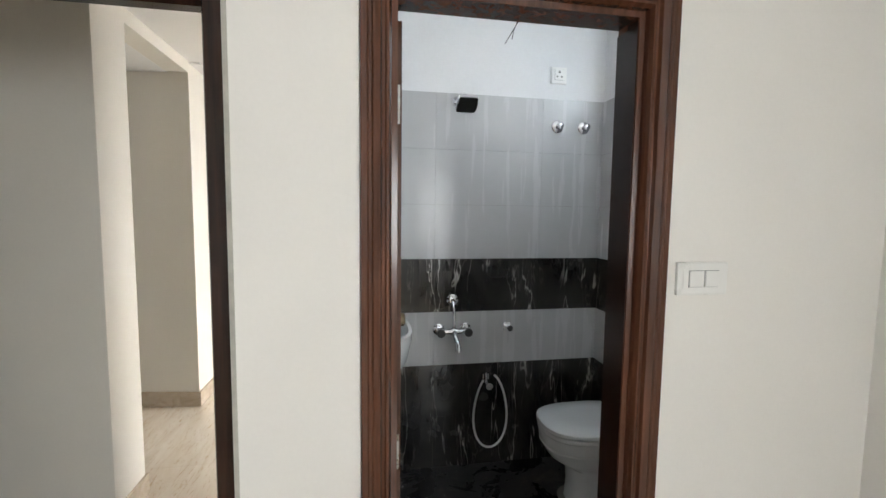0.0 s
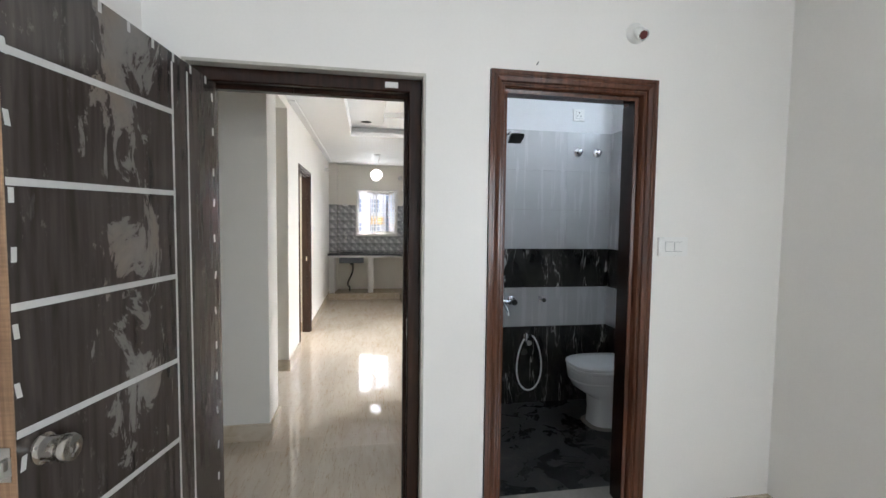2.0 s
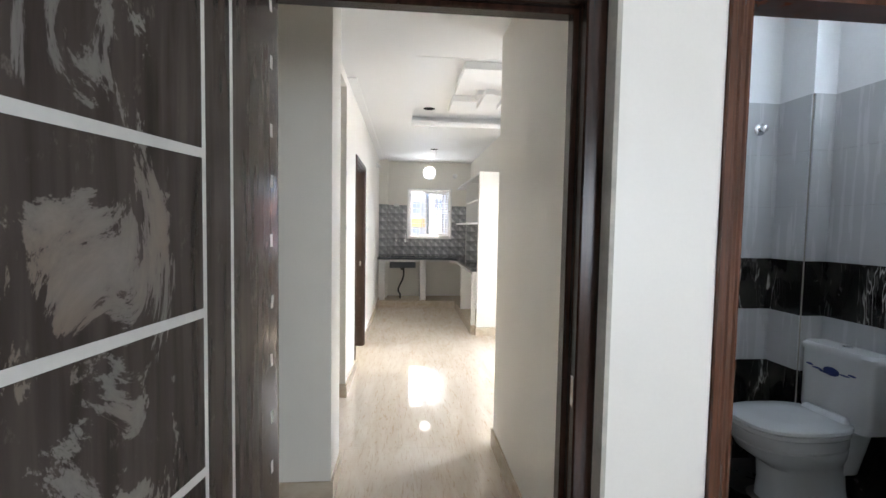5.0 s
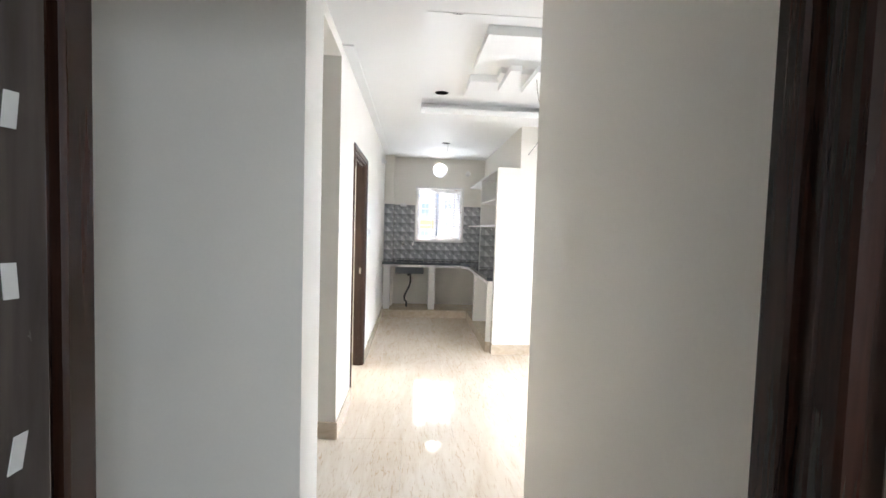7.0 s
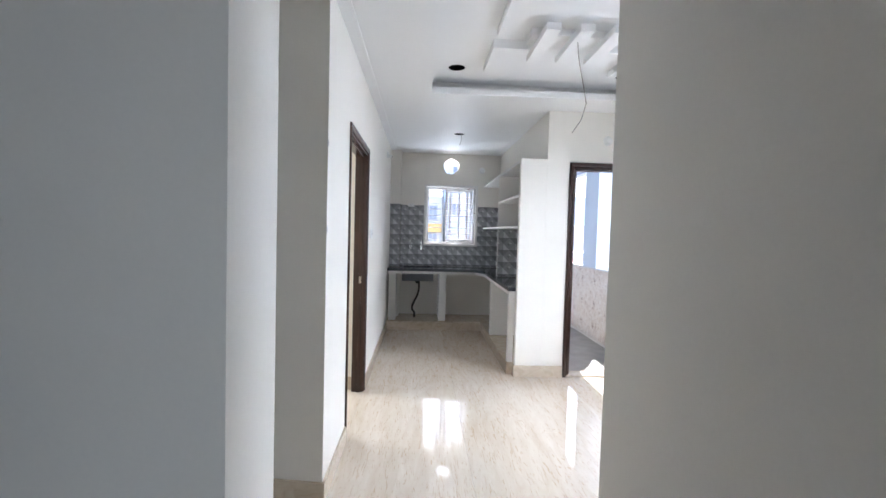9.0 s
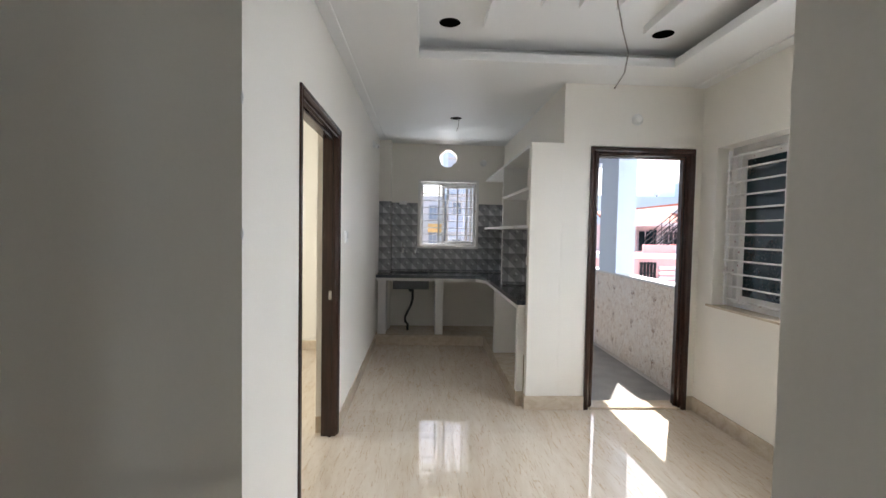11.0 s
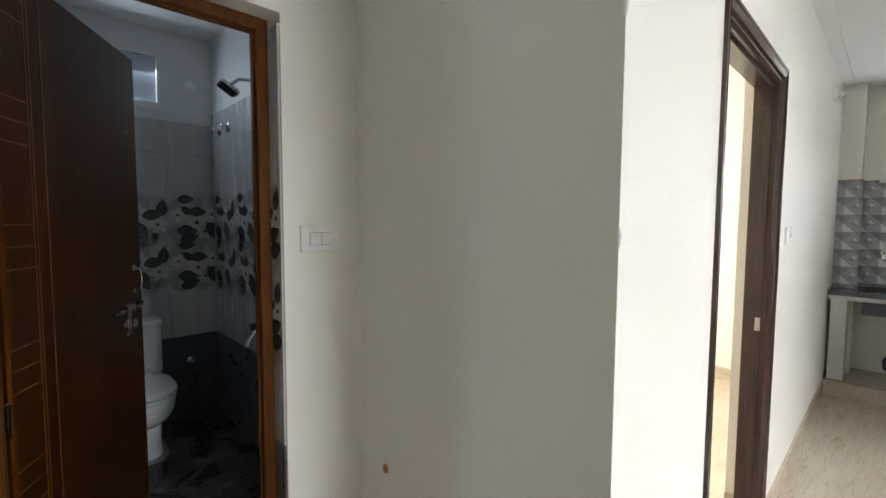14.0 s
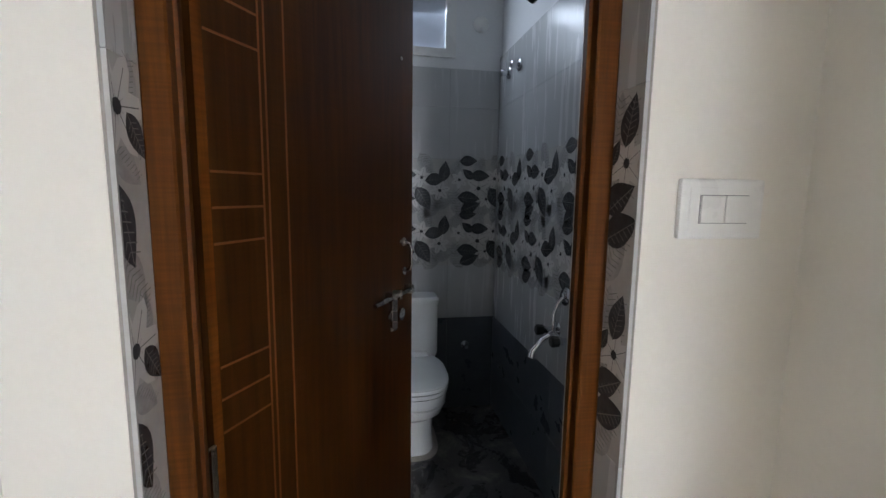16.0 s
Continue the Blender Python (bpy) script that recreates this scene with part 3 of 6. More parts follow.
def holed_ceiling(name, x0, x1, y0, y1, z0, z1, rounds, material="ceiling"):
    """A ceiling sheet with round downlight holes (cx, cy, r)."""
    bm = bmesh.new()
    h = 0.09
    z1 = z0 + 0.004
    xs = sorted({x0, x1, *[c[0] - h for c in rounds], *[c[0] + h for c in rounds]})
    ys = sorted({y0, y1, *[c[1] - h for c in rounds], *[c[1] + h for c in rounds]})
    for a, b in zip(xs, xs[1:]):
        for c, d in zip(ys, ys[1:]):
            mx, my = (a + b) / 2, (c + d) / 2
            hit = [q for q in rounds if abs(q[0] - mx) < h and abs(q[1] - my) < h]
            if not hit:
                for z in (z0, z1):
                    bm.faces.new([bm.verts.new(p) for p in ((a, c, z), (b, c, z), (b, d, z), (a, d, z))])
                continue
            cx, cy, r = hit[0]
            n, ring = 32, []
            for k in range(n):
                t = 2 * math.pi * k / n
                co, si = math.cos(t), math.sin(t)
                q = max(abs(co), abs(si)) / h
                ring.append([bm.verts.new((cx + r * co, cy + r * si, z)) for z in (z0, z1)] + [bm.verts.new((cx + co / q, cy + si / q, z)) for z in (z0, z1)])
            for p, q in zip(ring, ring[1:] + ring[:1]):
                bm.faces.new((p[0], q[0], q[2], p[2]))
                bm.faces.new((p[1], q[1], q[3], p[3]))
                bm.faces.new((p[0], q[0], q[1], p[1]))
    bmesh.ops.remove_doubles(bm, verts=bm.verts, dist=0.0005)
    return part(name, bm, material, kind="structure")


TX0, TX1, TY0, TY1, ZC, ZR = -0.735, 1.065, 2.05, 4.15, 2.60, 2.74
holed_ceiling("ceiling_kitchen", -1.265, 0.41, 4.53, 7.07, 2.60, 2.62, [(-0.362, 5.70, 0.062)])
bm = bmesh.new()
bx(bm, -1.265, TX0, 0.2, 4.53, ZC, ZC + 0.03)
bx(bm, TX1, 1.535, 1.69, 4.53, ZC, ZC + 0.03)
bx(bm, TX0, TX1, TY1, 4.53, ZC, ZC + 0.03)
bx(bm, TX0, TX1, 1.69, TY0, ZC, ZC + 0.03)
bx(bm, TX0, -0.2, 0.2, 1.69, ZC, ZC + 0.03)
part("ceiling_hall", bm, "ceiling", kind="structure")
part("ceiling_corridor", box(-2.39, -1.265, 0.2, 1.165, ZC, ZC + 0.03), "ceiling", kind="structure")
holed_ceiling("ceiling_tray", TX0 - 0.0, TX1 + 0.16, TY0 - 0.15, TY1 + 0.14, ZR, ZR + 0.02,
              [(-0.54, 3.93, 0.068), (0.87, 3.97, 0.068), (-0.54, 2.3, 0.068), (0.87, 2.3, 0.068)])
bm = bmesh.new()
bx(bm, TX0 - 0.03, TX0, TY0 - 0.15, TY1 + 0.14, ZC + 0.03, ZR)
bx(bm, TX1 + 0.16, TX1 + 0.18, TY0 - 0.15, TY1 + 0.14, ZC + 0.03, ZR)
bx(bm, TX0 - 0.03, TX1 + 0.18, TY1 + 0.14, TY1 + 0.16, ZC + 0.03, ZR)
bx(bm, TX0 - 0.03, TX1 + 0.18, TY0 - 0.17, TY0 - 0.15, ZC + 0.03, ZR)
part("ceiling_tray_sides", bm, "ceiling", kind="structure")
bm = bmesh.new()
bx(bm, TX0 + 0.002, TX1, TY1 - 0.008, TY1 - 0.001, ZC - 0.003, ZC + 0.055)
bx(bm, TX1 - 0.008, TX1 - 0.001, TY0, TY1 - 0.008, ZC - 0.003, ZC + 0.055)
bx(bm, TX0 + 0.002, TX1 - 0.008, TY0, TY0 + 0.007, ZC - 0.003, ZC + 0.055)
part("trim_tray_lip", bm, "ceiling", kind="structure")
bm = bmesh.new()
bx(bm, 1.44, 1.534, 1.70, 4.52, ZC - 0.012, ZC - 0.001)
bx(bm, -1.264, -1.19, 2.55, 6.84, ZC - 0.012, ZC - 0.001)
part("trim_ceiling_edge", bm, "ceiling", kind="structure")
# Near-black sheets stand in for the unlit space above the ceiling holes.
part("backdrop_void_hall", box(-0.75, 1.25, 1.8, 4.4, 2.80, 2.81), "dark", kind="structure")
part("backdrop_void_kitchen", box(-0.6, -0.1, 5.4, 6.0, 2.635, 2.64), "dark", kind="structure")

# gypsum ribs in the tray
rosette = thing("ceiling_ornament", "white plaster ribs and bars fixed below the recessed hall ceiling", "ceiling ornament", pose(0.19, 3.26, ZR))
for x in (-0.21, 0.0, 0.21):
    bm = bmesh.new()
    bx(bm, x - 0.045, x + 0.045, -0.26, 0.26, -0.090, -0.045, 0.002)
    part("bar", bm, "ceiling", rosette)
part("cross_bar", box(-0.30, 0.30, -0.08, 0.08, -0.045, 0.0), "ceiling", rosette)
for sx in (-1, 1):
    for yc, ye, inner in ((-0.77, -0.04, 0.0), (0.13, 0.61, 0.28)):
        bm = bmesh.new()
        xo, xi = sx * 0.52, sx * 0.496
        slab_x = sorted((xo, sx * inner))
        bx(bm, slab_x[0], slab_x[1], yc - 0.024, yc, -0.062, -0.001)
        a = [bm.verts.new(p) for p in ((xo, yc, -0.001), (xi, yc, -0.001), (xi, ye, -0.001), (xo, ye, -0.001))]
        b = [bm.verts.new(p) for p in ((xo, yc, -0.062), (xi, yc, -0.062), (xi, ye, -0.050), (xo, ye, -0.050))]
        bm.faces.new(a)
        bm.faces.new(b[::-1])
        for k in range(4):
            bm.faces.new((a[k], a[(k + 1) % 4], b[(k + 1) % 4], b[k]))
        part("rib", bm, "ceiling", rosette)


# ---- doors ----
def casing(parent, w, h, depth, material, width=0.07, proud=0.012, name="frame"):
    """A moulded frame: stepped face outwards, plain jamb with a rebate."""
    u = width
    prof = [(0, 0.012), (0.006, 0.0), (0.012, 0.0), (0.016, 0.004), (0.022, 0.004), (0.026, -proud * 0.5), (0.042, -proud), (0.046, -proud + 0.004),
            (0.052, -proud + 0.004), (0.056, -proud), (u, -proud), (u, depth), (0.0, depth), (0.0, depth * 0.55), (-0.015, depth * 0.52), (-0.015, 0.03), (0.0, 0.028)]
    return part(name, sweep_frame(prof, w, h), material, parent)


# main bedroom door: near-black frame, leaf open into the bedroom
door_1 = thing("door_1", "dark stained bedroom door, open, with white tape strips and dried paint", "door", pose(-1.132, 0.0, 0), kind="structure")
W1 = 0.794
part("frame", sweep_frame([(0, 0.054), (0.004, 0.048), (0.05, 0.048), (0.057, 0.052), (0.057, 0.147), (-0.010, 0.147), (-0.014, 0.143), (-0.014, 0.108), (-0.010, 0.104), (0, 0.104), (0, 0.086), (0.003, 0.083), (0, 0.080)], W1, 1.998), "darkframe", door_1, "near-black wooden frame")
part("strike_plate", box(W1 - 0.0015, W1 + 0.001, 0.058, 0.076, 0.95, 1.03), "steel", door_1)
part("catch", box(W1 - 0.10, W1 - 0.045, 0.040, 0.048, 2.012, 2.035, 0.002), "plastic", door_1)
part("plaster_edge", sweep_frame([(0.055, 0.0), (0.066, -0.003), (0.066, 0.0), (0.0575, 0.012), (0.0575, 0.05), (0.054, 0.049)], W1, 1.998), "putty", door_1)
leaf = part("leaf", box(0, 0.911, -0.035, 0, 0.012, 1.99, 0.001), "panel", door_1, "stained dark laminate leaf")
leaf.matrix_basis = pose(0.034, 0.058, 0, 0, 0, -95.7)


def tape(bm, x0, z0, x1, z1, w=0.018, y=0.0012):
    d = Vector((x1 - x0, 0, z1 - z0)).normalized()
    n = Vector((-d.z, 0, d.x)) * w / 2
    q = [Vector((x0, 0, z0)) - n, Vector((x1, 0, z1)) - n, Vector((x1, 0, z1)) + n, Vector((x0, 0, z0)) + n]
    lo = [bm.verts.new((p.x, 0.0004, p.z)) for p in q]
    hi = [bm.verts.new((p.x, y, p.z)) for p in q]
    bm.faces.new(hi)
    for k in range(4):
        bm.faces.new((lo[k], lo[(k + 1) % 4], hi[(k + 1) % 4], hi[k]))


part("edge_strip", box(0.911, 0.9145, -0.036, 0.001, 0.012, 1.99), "edgewood", leaf, "bare wooden leaf edge")
for x in (0.315, 0.220):
    bm = bmesh.new()
    tape(bm, x, 0.03, x, 1.96, 0.010)
    part("tape_strip", bm, "tape", leaf, "white tape strip")
for za, zb in ((1.772, 1.800), (1.521, 1.539), (1.275, 1.266), (1.020, 0.985), (0.760, 0.715), (0.49, 0.45), (0.22, 0.19)):
    bm = bmesh.new()
    tape(bm, 0.908, za, 0.315, zb, 0.016)
    part("tape_strip", bm, "tape", leaf, "white tape strip")
for k in range(14):
    for x in (0.898, 0.033):
        z = 0.1 + 0.138 * k + 0.03 * random.random()
        bm = bmesh.new()
        bx(bm, x - 0.006, x + 0.006, 0.0004, 0.0014, z, z + 0.03)
        lean = 0.4 * (random.random() - 0.5)
        for v in bm.verts:
            v.co.x += lean * (v.co.z - z)
            v.co.z += 0.3 * lean * (v.co.x - x)
        part("tape_tab", bm, "tape", leaf, "small torn tab of white tape")
for k in range(7):
    bm = bmesh.new()
    bx(bm, 0.08 + 0.11 * k, 0.092 + 0.11 * k, 0.0004, 0.0014, 1.962, 1.989)
    part("tape_tab", bm, "tape", leaf, "small torn tab of white tape")
K = pose(0.85, 0, 0.965, -90) @ Matrix.Scale(0.86, 4)
lock = part("knob", lathe([(0.036, 0), (0.038, 0.006), (0.030, 0.012), (0.029, 0.045), (0.033, 0.05), (0.035, 0.062), (0.031, 0.072), (0.015, 0.074), (0.013, 0.070), (0.001, 0.070)], 28, K), "steel", leaf, "satin steel door knob with keyhole", True)
part("knob", lathe([(0.036, 0.035), (0.030, 0.045), (0.029, 0.075), (0.034, 0.085), (0.031, 0.10), (0.001, 0.102)], 28, K @ Matrix.Scale(-1, 4, (0, 0, 1))), "steel", leaf, "satin steel door knob with keyhole", True)
part("latch_plate", box(0.9145, 0.9165, -0.03, -0.006, 0.93, 1.00, 0.0005), "steel", leaf, "steel latch plate")
part("latch_bolt", box(0.9165, 0.926, -0.025, -0.011, 0.955, 0.975, 0.003), "steel", leaf)

# bathroom door: moulded reddish frame, leaf open inwards
door_2 = thing("door_2", "varnished brown bathroom door in a moulded frame, open inwards", "door", pose(0.072, 0.0, 0), kind="structure")
casing(door_2, 0.638, 2.033, 0.15, "frame")
part("threshold", box(-0.07, 0.708, 0.02, 0.215, 0.0, 0.088, 0.003), "concrete", door_2, "rough cement door sill")
# Thin near-black strips put the right jamb's shade into the colour.
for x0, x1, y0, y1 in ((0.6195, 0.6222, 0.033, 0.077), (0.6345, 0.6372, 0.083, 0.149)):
    part("jamb_shade", box(x0, x1, y0, y1, 0.09, 2.015), "darkframe", door_2, "near-black strip for the shade on the jamb's inner face")
leaf = part("leaf", box(-0.004, 0.034, 0.152, 0.79, 0.10, 2.01, 0.001), "frame", door_2, "brown wooden leaf seen on its edge")
for z in (1.80, 0.86):
    part("hinge", box(0.002, 0.030, 0.148, 0.1518, z - 0.05, z + 0.05, 0.0008), "steel", leaf, "steel butt hinge")
part("knob", lathe([(0.03, 0), (0.024, 0.008), (0.013, 0.012), (0.012, 0.03), (0.026, 0.036), (0.028, 0.055), (0.018, 0.062), (0.001, 0.063)], 24, pose(0.034, 0.72, 1.09, 0, 90)), "brass", leaf, "aged brass knob", True)

# west room door, frame only
door_3 = thing("door_3", "dark brown moulded door frame without a leaf in view", "door", pose(-1.265, 3.24, 0, 0, 0, 90), kind="structure")
casing(door_3, 0.845, 2.025, 0.10, "brown", 0.065)
part("strike_plate", box(0.8285, 0.8298, 0.031, 0.051, 0.945, 1.005), "steel", door_3)

# balcony door, frame only
door_4 = thing("door_4", "dark brown balcony door frame, open to the balcony", "door", pose(0.694, 4.53, 0), kind="structure")
casing(door_4, 0.718, 2.045, 0.10, "brown", 0.065)
part("threshold", box(-0.066, 0.784, 0.0, 0.15, 0.0, 0.018, 0.002), "trim", door_4, "cream marble sill")

# toilet door, frame set back in a tiled opening
door_5 = thing("door_5", "orange-brown toilet door with grooved lines, standing ajar", "door", pose(-2.500, 1.656, 0, 0, 0, 90), kind="structure")
part("frame", sweep_frame([(0, 0.0), (0.004, -0.003), (0.040, -0.003), (0.044, 0.0), (0.044, 0.042), (0, 0.042), (-0.006, 0.039), (-0.006, 0.024), (0, 0.021)], 0.681, 2.10), "orange", door_5, "orange-brown door frame")
leaf = part("leaf", box(0, 0.855, -0.0, 0.034, 0.02, 2.13, 0.001), "leafdark", door_5, "dark leaf with orange grooves")
leaf.matrix_basis = pose(0.014, 0.046, 0, 0, 0, 60.0)
part("stile", box(0.0, 0.02, -0.0015, -0.0002, 0.03, 2.07), "orange", leaf, "orange-brown edge strip")
for x in (0.143, 0.158, 0.213):
    part("groove_line", box(x, x + 0.0045, -0.0014, -0.0002, 0.03, 2.12), "groove", leaf, "orange vertical groove")
for z in (2.112, 2.05, 1.988, 1.765, 1.703, 1.641, 1.412, 1.35, 1.287, 1.064, 1.003, 0.94, 0.716, 0.655, 0.592, 0.368, 0.306, 0.244):
    bm = bmesh.new()
    tape(bm, 0.022, z, 0.143, z - 0.0, 0.0045, 0.0012)
    for v in bm.verts:
        v.co.y = -v.co.y
    part("groove_line", bm, "groove", leaf, "orange cross groove")
bolt = part("bolt", tube(bmesh.new(), [(0.548, -0.022, 1.05), (0.815, -0.022, 1.05)], 0.0065), "steel", leaf, "steel sliding bolt", True)
for x in (0.66, 0.71, 0.80):
    part("bolt_guide", box(x - 0.008, x + 0.008, -0.029, -0.0005, 1.035, 1.065, 0.002), "steel", leaf)
part("hasp", box(0.645, 0.68, -0.03, -0.022, 0.945, 1.045, 0.003), "steel", leaf)
part("hasp_mount", box(0.672, 0.71, -0.012, -0.0005, 0.975, 1.0, 0.003), "steel", leaf)
part("lock_cylinder", lathe([(0.02, 0), (0.021, 0.012), (0.012, 0.016), (0.001, 0.016)], 20, pose(0.752, -0.0005, 0.973, 90)), "chrome", leaf, "", True)
part("pull_handle", tube(bmesh.new(), [(0.785, -0.001, 1.115), (0.785, -0.022, 1.12), (0.785, -0.030, 1.14), (0.785, -0.030, 1.19), (0.785, -0.022, 1.21), (0.785, -0.001, 1.215)], 0.0045), "steel", leaf, "", True)
for z in (1.115, 1.215):
    part("handle_rosette", lathe([(0.014, 0), (0.013, 0.005), (0.001, 0.006)], 16, pose(0.785, -0.0004, z, 90)), "steel", leaf, "", True)
part("screw", lathe([(0.006, 0), (0.005, 0.003), (0.001, 0.004)], 10, pose(0.765, -0.0004, 1.80, 90)), "steel", leaf)
for z in (1.85, 0.30, 0.88):
    part("hinge", box(-0.012, 0.0, -0.006, 0.0, z - 0.05, z + 0.05, 0.001), "steel", leaf, "steel hinge")


# ---- sanitary ware ----
def toilet(m, group="toilets"):
    """A floor-standing water closet; the bowl points along local -x."""
    t = thing("toilet", "white ceramic toilet with closed lid standing on the black floor", "toilet", m, group)
    part("pedestal", loft([(0, 0.06, 0, 0.205, 0.125, 3), (0.015, 0.06, 0, 0.20, 0.12, 3), (0.10, 0.055, 0, 0.19, 0.115, 3), (0.20, 0.045, 0, 0.19, 0.12, 2.8), (0.235, 0.01, 0, 0.21, 0.14, 2.6),
                           (0.27, -0.015, 0, 0.235, 0.162, 2.6), (0.32, -0.03, 0, 0.25, 0.175, 2.6), (0.328, -0.03, 0, 0.246, 0.171, 2.6), (0.336, -0.032, 0, 0.252, 0.178, 2.6), (0.385, -0.035, 0, 0.254, 0.182, 2.6)]), "ceramic", t, "", True)
    part("rim", loft([(0.386, -0.035, 0, 0.250, 0.180, 2.7), (0.392, -0.035, 0, 0.256, 0.185, 2.7), (0.408, -0.035, 0, 0.256, 0.185, 2.7), (0.412, -0.035, 0, 0.25, 0.18, 2.7)]), "ceramic", t, "", True)
    part("lid", loft([(0.414, -0.035, 0, 0.254, 0.183, 2.8), (0.418, -0.035, 0, 0.260, 0.187, 2.8), (0.432, -0.035, 0, 0.258, 0.186, 2.8), (0.440, -0.035, 0, 0.244, 0.172, 2.8), (0.443, -0.035, 0, 0.14, 0.10, 2.6)]), "ceramic", t, "closed white plastic lid", True)
    part("lid_hinge", loft([(0.435, 0.165, 0, 0.03, 0.12, 4), (0.455, 0.168, 0, 0.022, 0.11, 4), (0.462, 0.17, 0, 0.012, 0.10, 4)]), "ceramic", t, "", True)
    part("mortar_edge", loft([(0.0, 0.06, 0, 0.232, 0.150, 3), (0.004, 0.06, 0, 0.225, 0.142, 3), (0.010, 0.06, 0, 0.208, 0.128, 3)]), "concrete", t, "grey cement smear at the base")
    part("neck", loft([(0.18, 0.19, 0, 0.10, 0.10, 4), (0.40, 0.22, 0, 0.09, 0.14, 4)]), "ceramic", t, "", True)
    c = part("cistern", loft([(0.40, 0.27, 0, 0.075, 0.165, 6), (0.44, 0.27, 0, 0.08, 0.18, 6), (0.735, 0.27, 0, 0.08, 0.18, 6)]), "ceramic", t, "", True)
    part("cistern_lid", loft([(0.737, 0.27, 0, 0.086, 0.187, 6), (0.76, 0.27, 0, 0.086, 0.187, 6), (0.775, 0.27, 0, 0.075, 0.175, 5)]), "ceramic", c, "", True)
    part("flush_button", lathe([(0.022, 0), (0.022, 0.006), (0.018, 0.008), (0.001, 0.008)], 20, pose(0.27, 0, 0.775)), "chrome", c, "", True)
    return t


wc = toilet(pose(1.145, 0.92, 0.08))
copy_thing(wc, pose(-4.01, 2.17, 0.0, 0, 0, 180))
bm = bmesh.new()
for y, z, w, h in ((-0.10, 0.665, 0.022, 0.005), (-0.065, 0.655, 0.028, 0.004), (0.0, 0.655, 0.042, 0.022), (0.035, 0.643, 0.03, 0.006), (0.075, 0.65, 0.03, 0.005), (0.115, 0.66, 0.02, 0.006)):
    bm.faces.new([bm.verts.new((0.1885, y + w * math.cos(a), z + h * math.sin(a))) for a in [k * math.pi / 6 for k in range(12)]])
part("sticker_print", bm, "blueprint", wc, "blue printed waves on the cistern")


def rosette_disc(r, m):
    return lathe([(r, 0), (r, 0.004), (r * 0.8, 0.010), (r * 0.3, 0.012), (r * 0.3, 0.02), (0.001, 0.02)], 24, m)


def stop_cock(m, label="chrome concealed stop cock on the tiled wall"):
    """A round escutcheon with a small handle; local -y faces the room."""
    t = thing("stop_cock", label, "tap", m, "stop cocks")
    part("flange", rosette_disc(0.034, pose(0, 0, 0, 90)), "chrome", t, "", True)
    part("handle", lathe([(0.017, 0.02), (0.019, 0.03), (0.019, 0.045), (0.012, 0.05), (0.001, 0.05)], 8, pose(0, 0, 0, 90)), "chrome", t, "", True)
    return t


YB = 1.318
for x in (1.066, 1.222):
    stop_cock(pose(x, YB, 2.005))


def shower(m, label):
    t = thing("shower_head", label, "shower", m, "showers")
    part("flange", rosette_disc(0.032, pose(0, 0, 0, 90)), "chrome", t, "", True)
    part("arm", tube(bmesh.new(), [(0, -0.01, 0), (0, -0.08, 0.01), (0, -0.15, 0.0), (0, -0.19, -0.035)], 0.009, 12), "chrome", t, "", True)
    bm = loft([(-0.012, 0, 0, 0.02, 0.02, 3), (-0.004, 0, 0, 0.045, 0.045, 4), (0.0, 0, 0, 0.052, 0.052, 5), (0.018, 0, 0, 0.052, 0.052, 5)], 28)
    head = part("head", bm, "chrome", t, "square chrome head", True)
    head.matrix_basis = pose(0, -0.20, -0.05, 148)
    bm = bmesh.new()
    for i in range(6):
        for j in range(6):
            x, y = (i - 2.5) * 0.014, (j - 2.5) * 0.014
            bx(bm, x - 0.004, x + 0.004, y - 0.004, y + 0.004, 0.018, 0.022)
    bx(bm, -0.045, 0.045, -0.045, 0.045, 0.0182, 0.0195)
    part("nozzle_face", bm, "black", head, "black nozzle plate")
    return t


shower(pose(0.50, YB, 2.11), "chrome shower head on a short arm in the bathroom")


def wall_mixer(m, label):
    t = thing("wall_mixer", label, "tap", m, "wall mixers")
    for x in (-0.075, 0.075):
        part("flange", rosette_disc(0.033, pose(x, 0, 0, 90)), "chrome", t, "", True)
        part("leg", rod((x, -0.02, 0), (x, -0.055, 0), 0.012), "chrome", t, "", True)
        part("handle", lathe([(0.014, 0.0), (0.022, 0.006), (0.024, 0.03), (0.018, 0.036), (0.001, 0.037)], 8, pose(x, -0.062, 0, 90)), "black", t, "dark cross handle", True)
    part("body", tube(bmesh.new(), [(-0.085, -0.055, 0), (-0.03, -0.055, 0), (0, -0.055, 0), (0.03, -0.055, 0), (0.085, -0.055, 0)], [0.014, 0.014, 0.022, 0.014, 0.014], 14), "chrome", t, "", True)
    part("spout", tube(bmesh.new(), [(0, -0.06, 0), (0, -0.10, -0.02), (0.008, -0.14, -0.06), (0.008, -0.145, -0.085)], [0.014, 0.014, 0.015, 0.017], 14), "chrome", t, "", True)
    part("riser", tube(bmesh.new(), [(0, -0.055, 0.01), (0, -0.055, 0.09), (0, -0.04, 0.13), (0, -0.012, 0.16)], 0.008, 12), "chrome", t, "", True)
    part("riser_flange", rosette_disc(0.033, pose(0, 0, 0.163, 90)), "chrome", t, "", True)
    return t


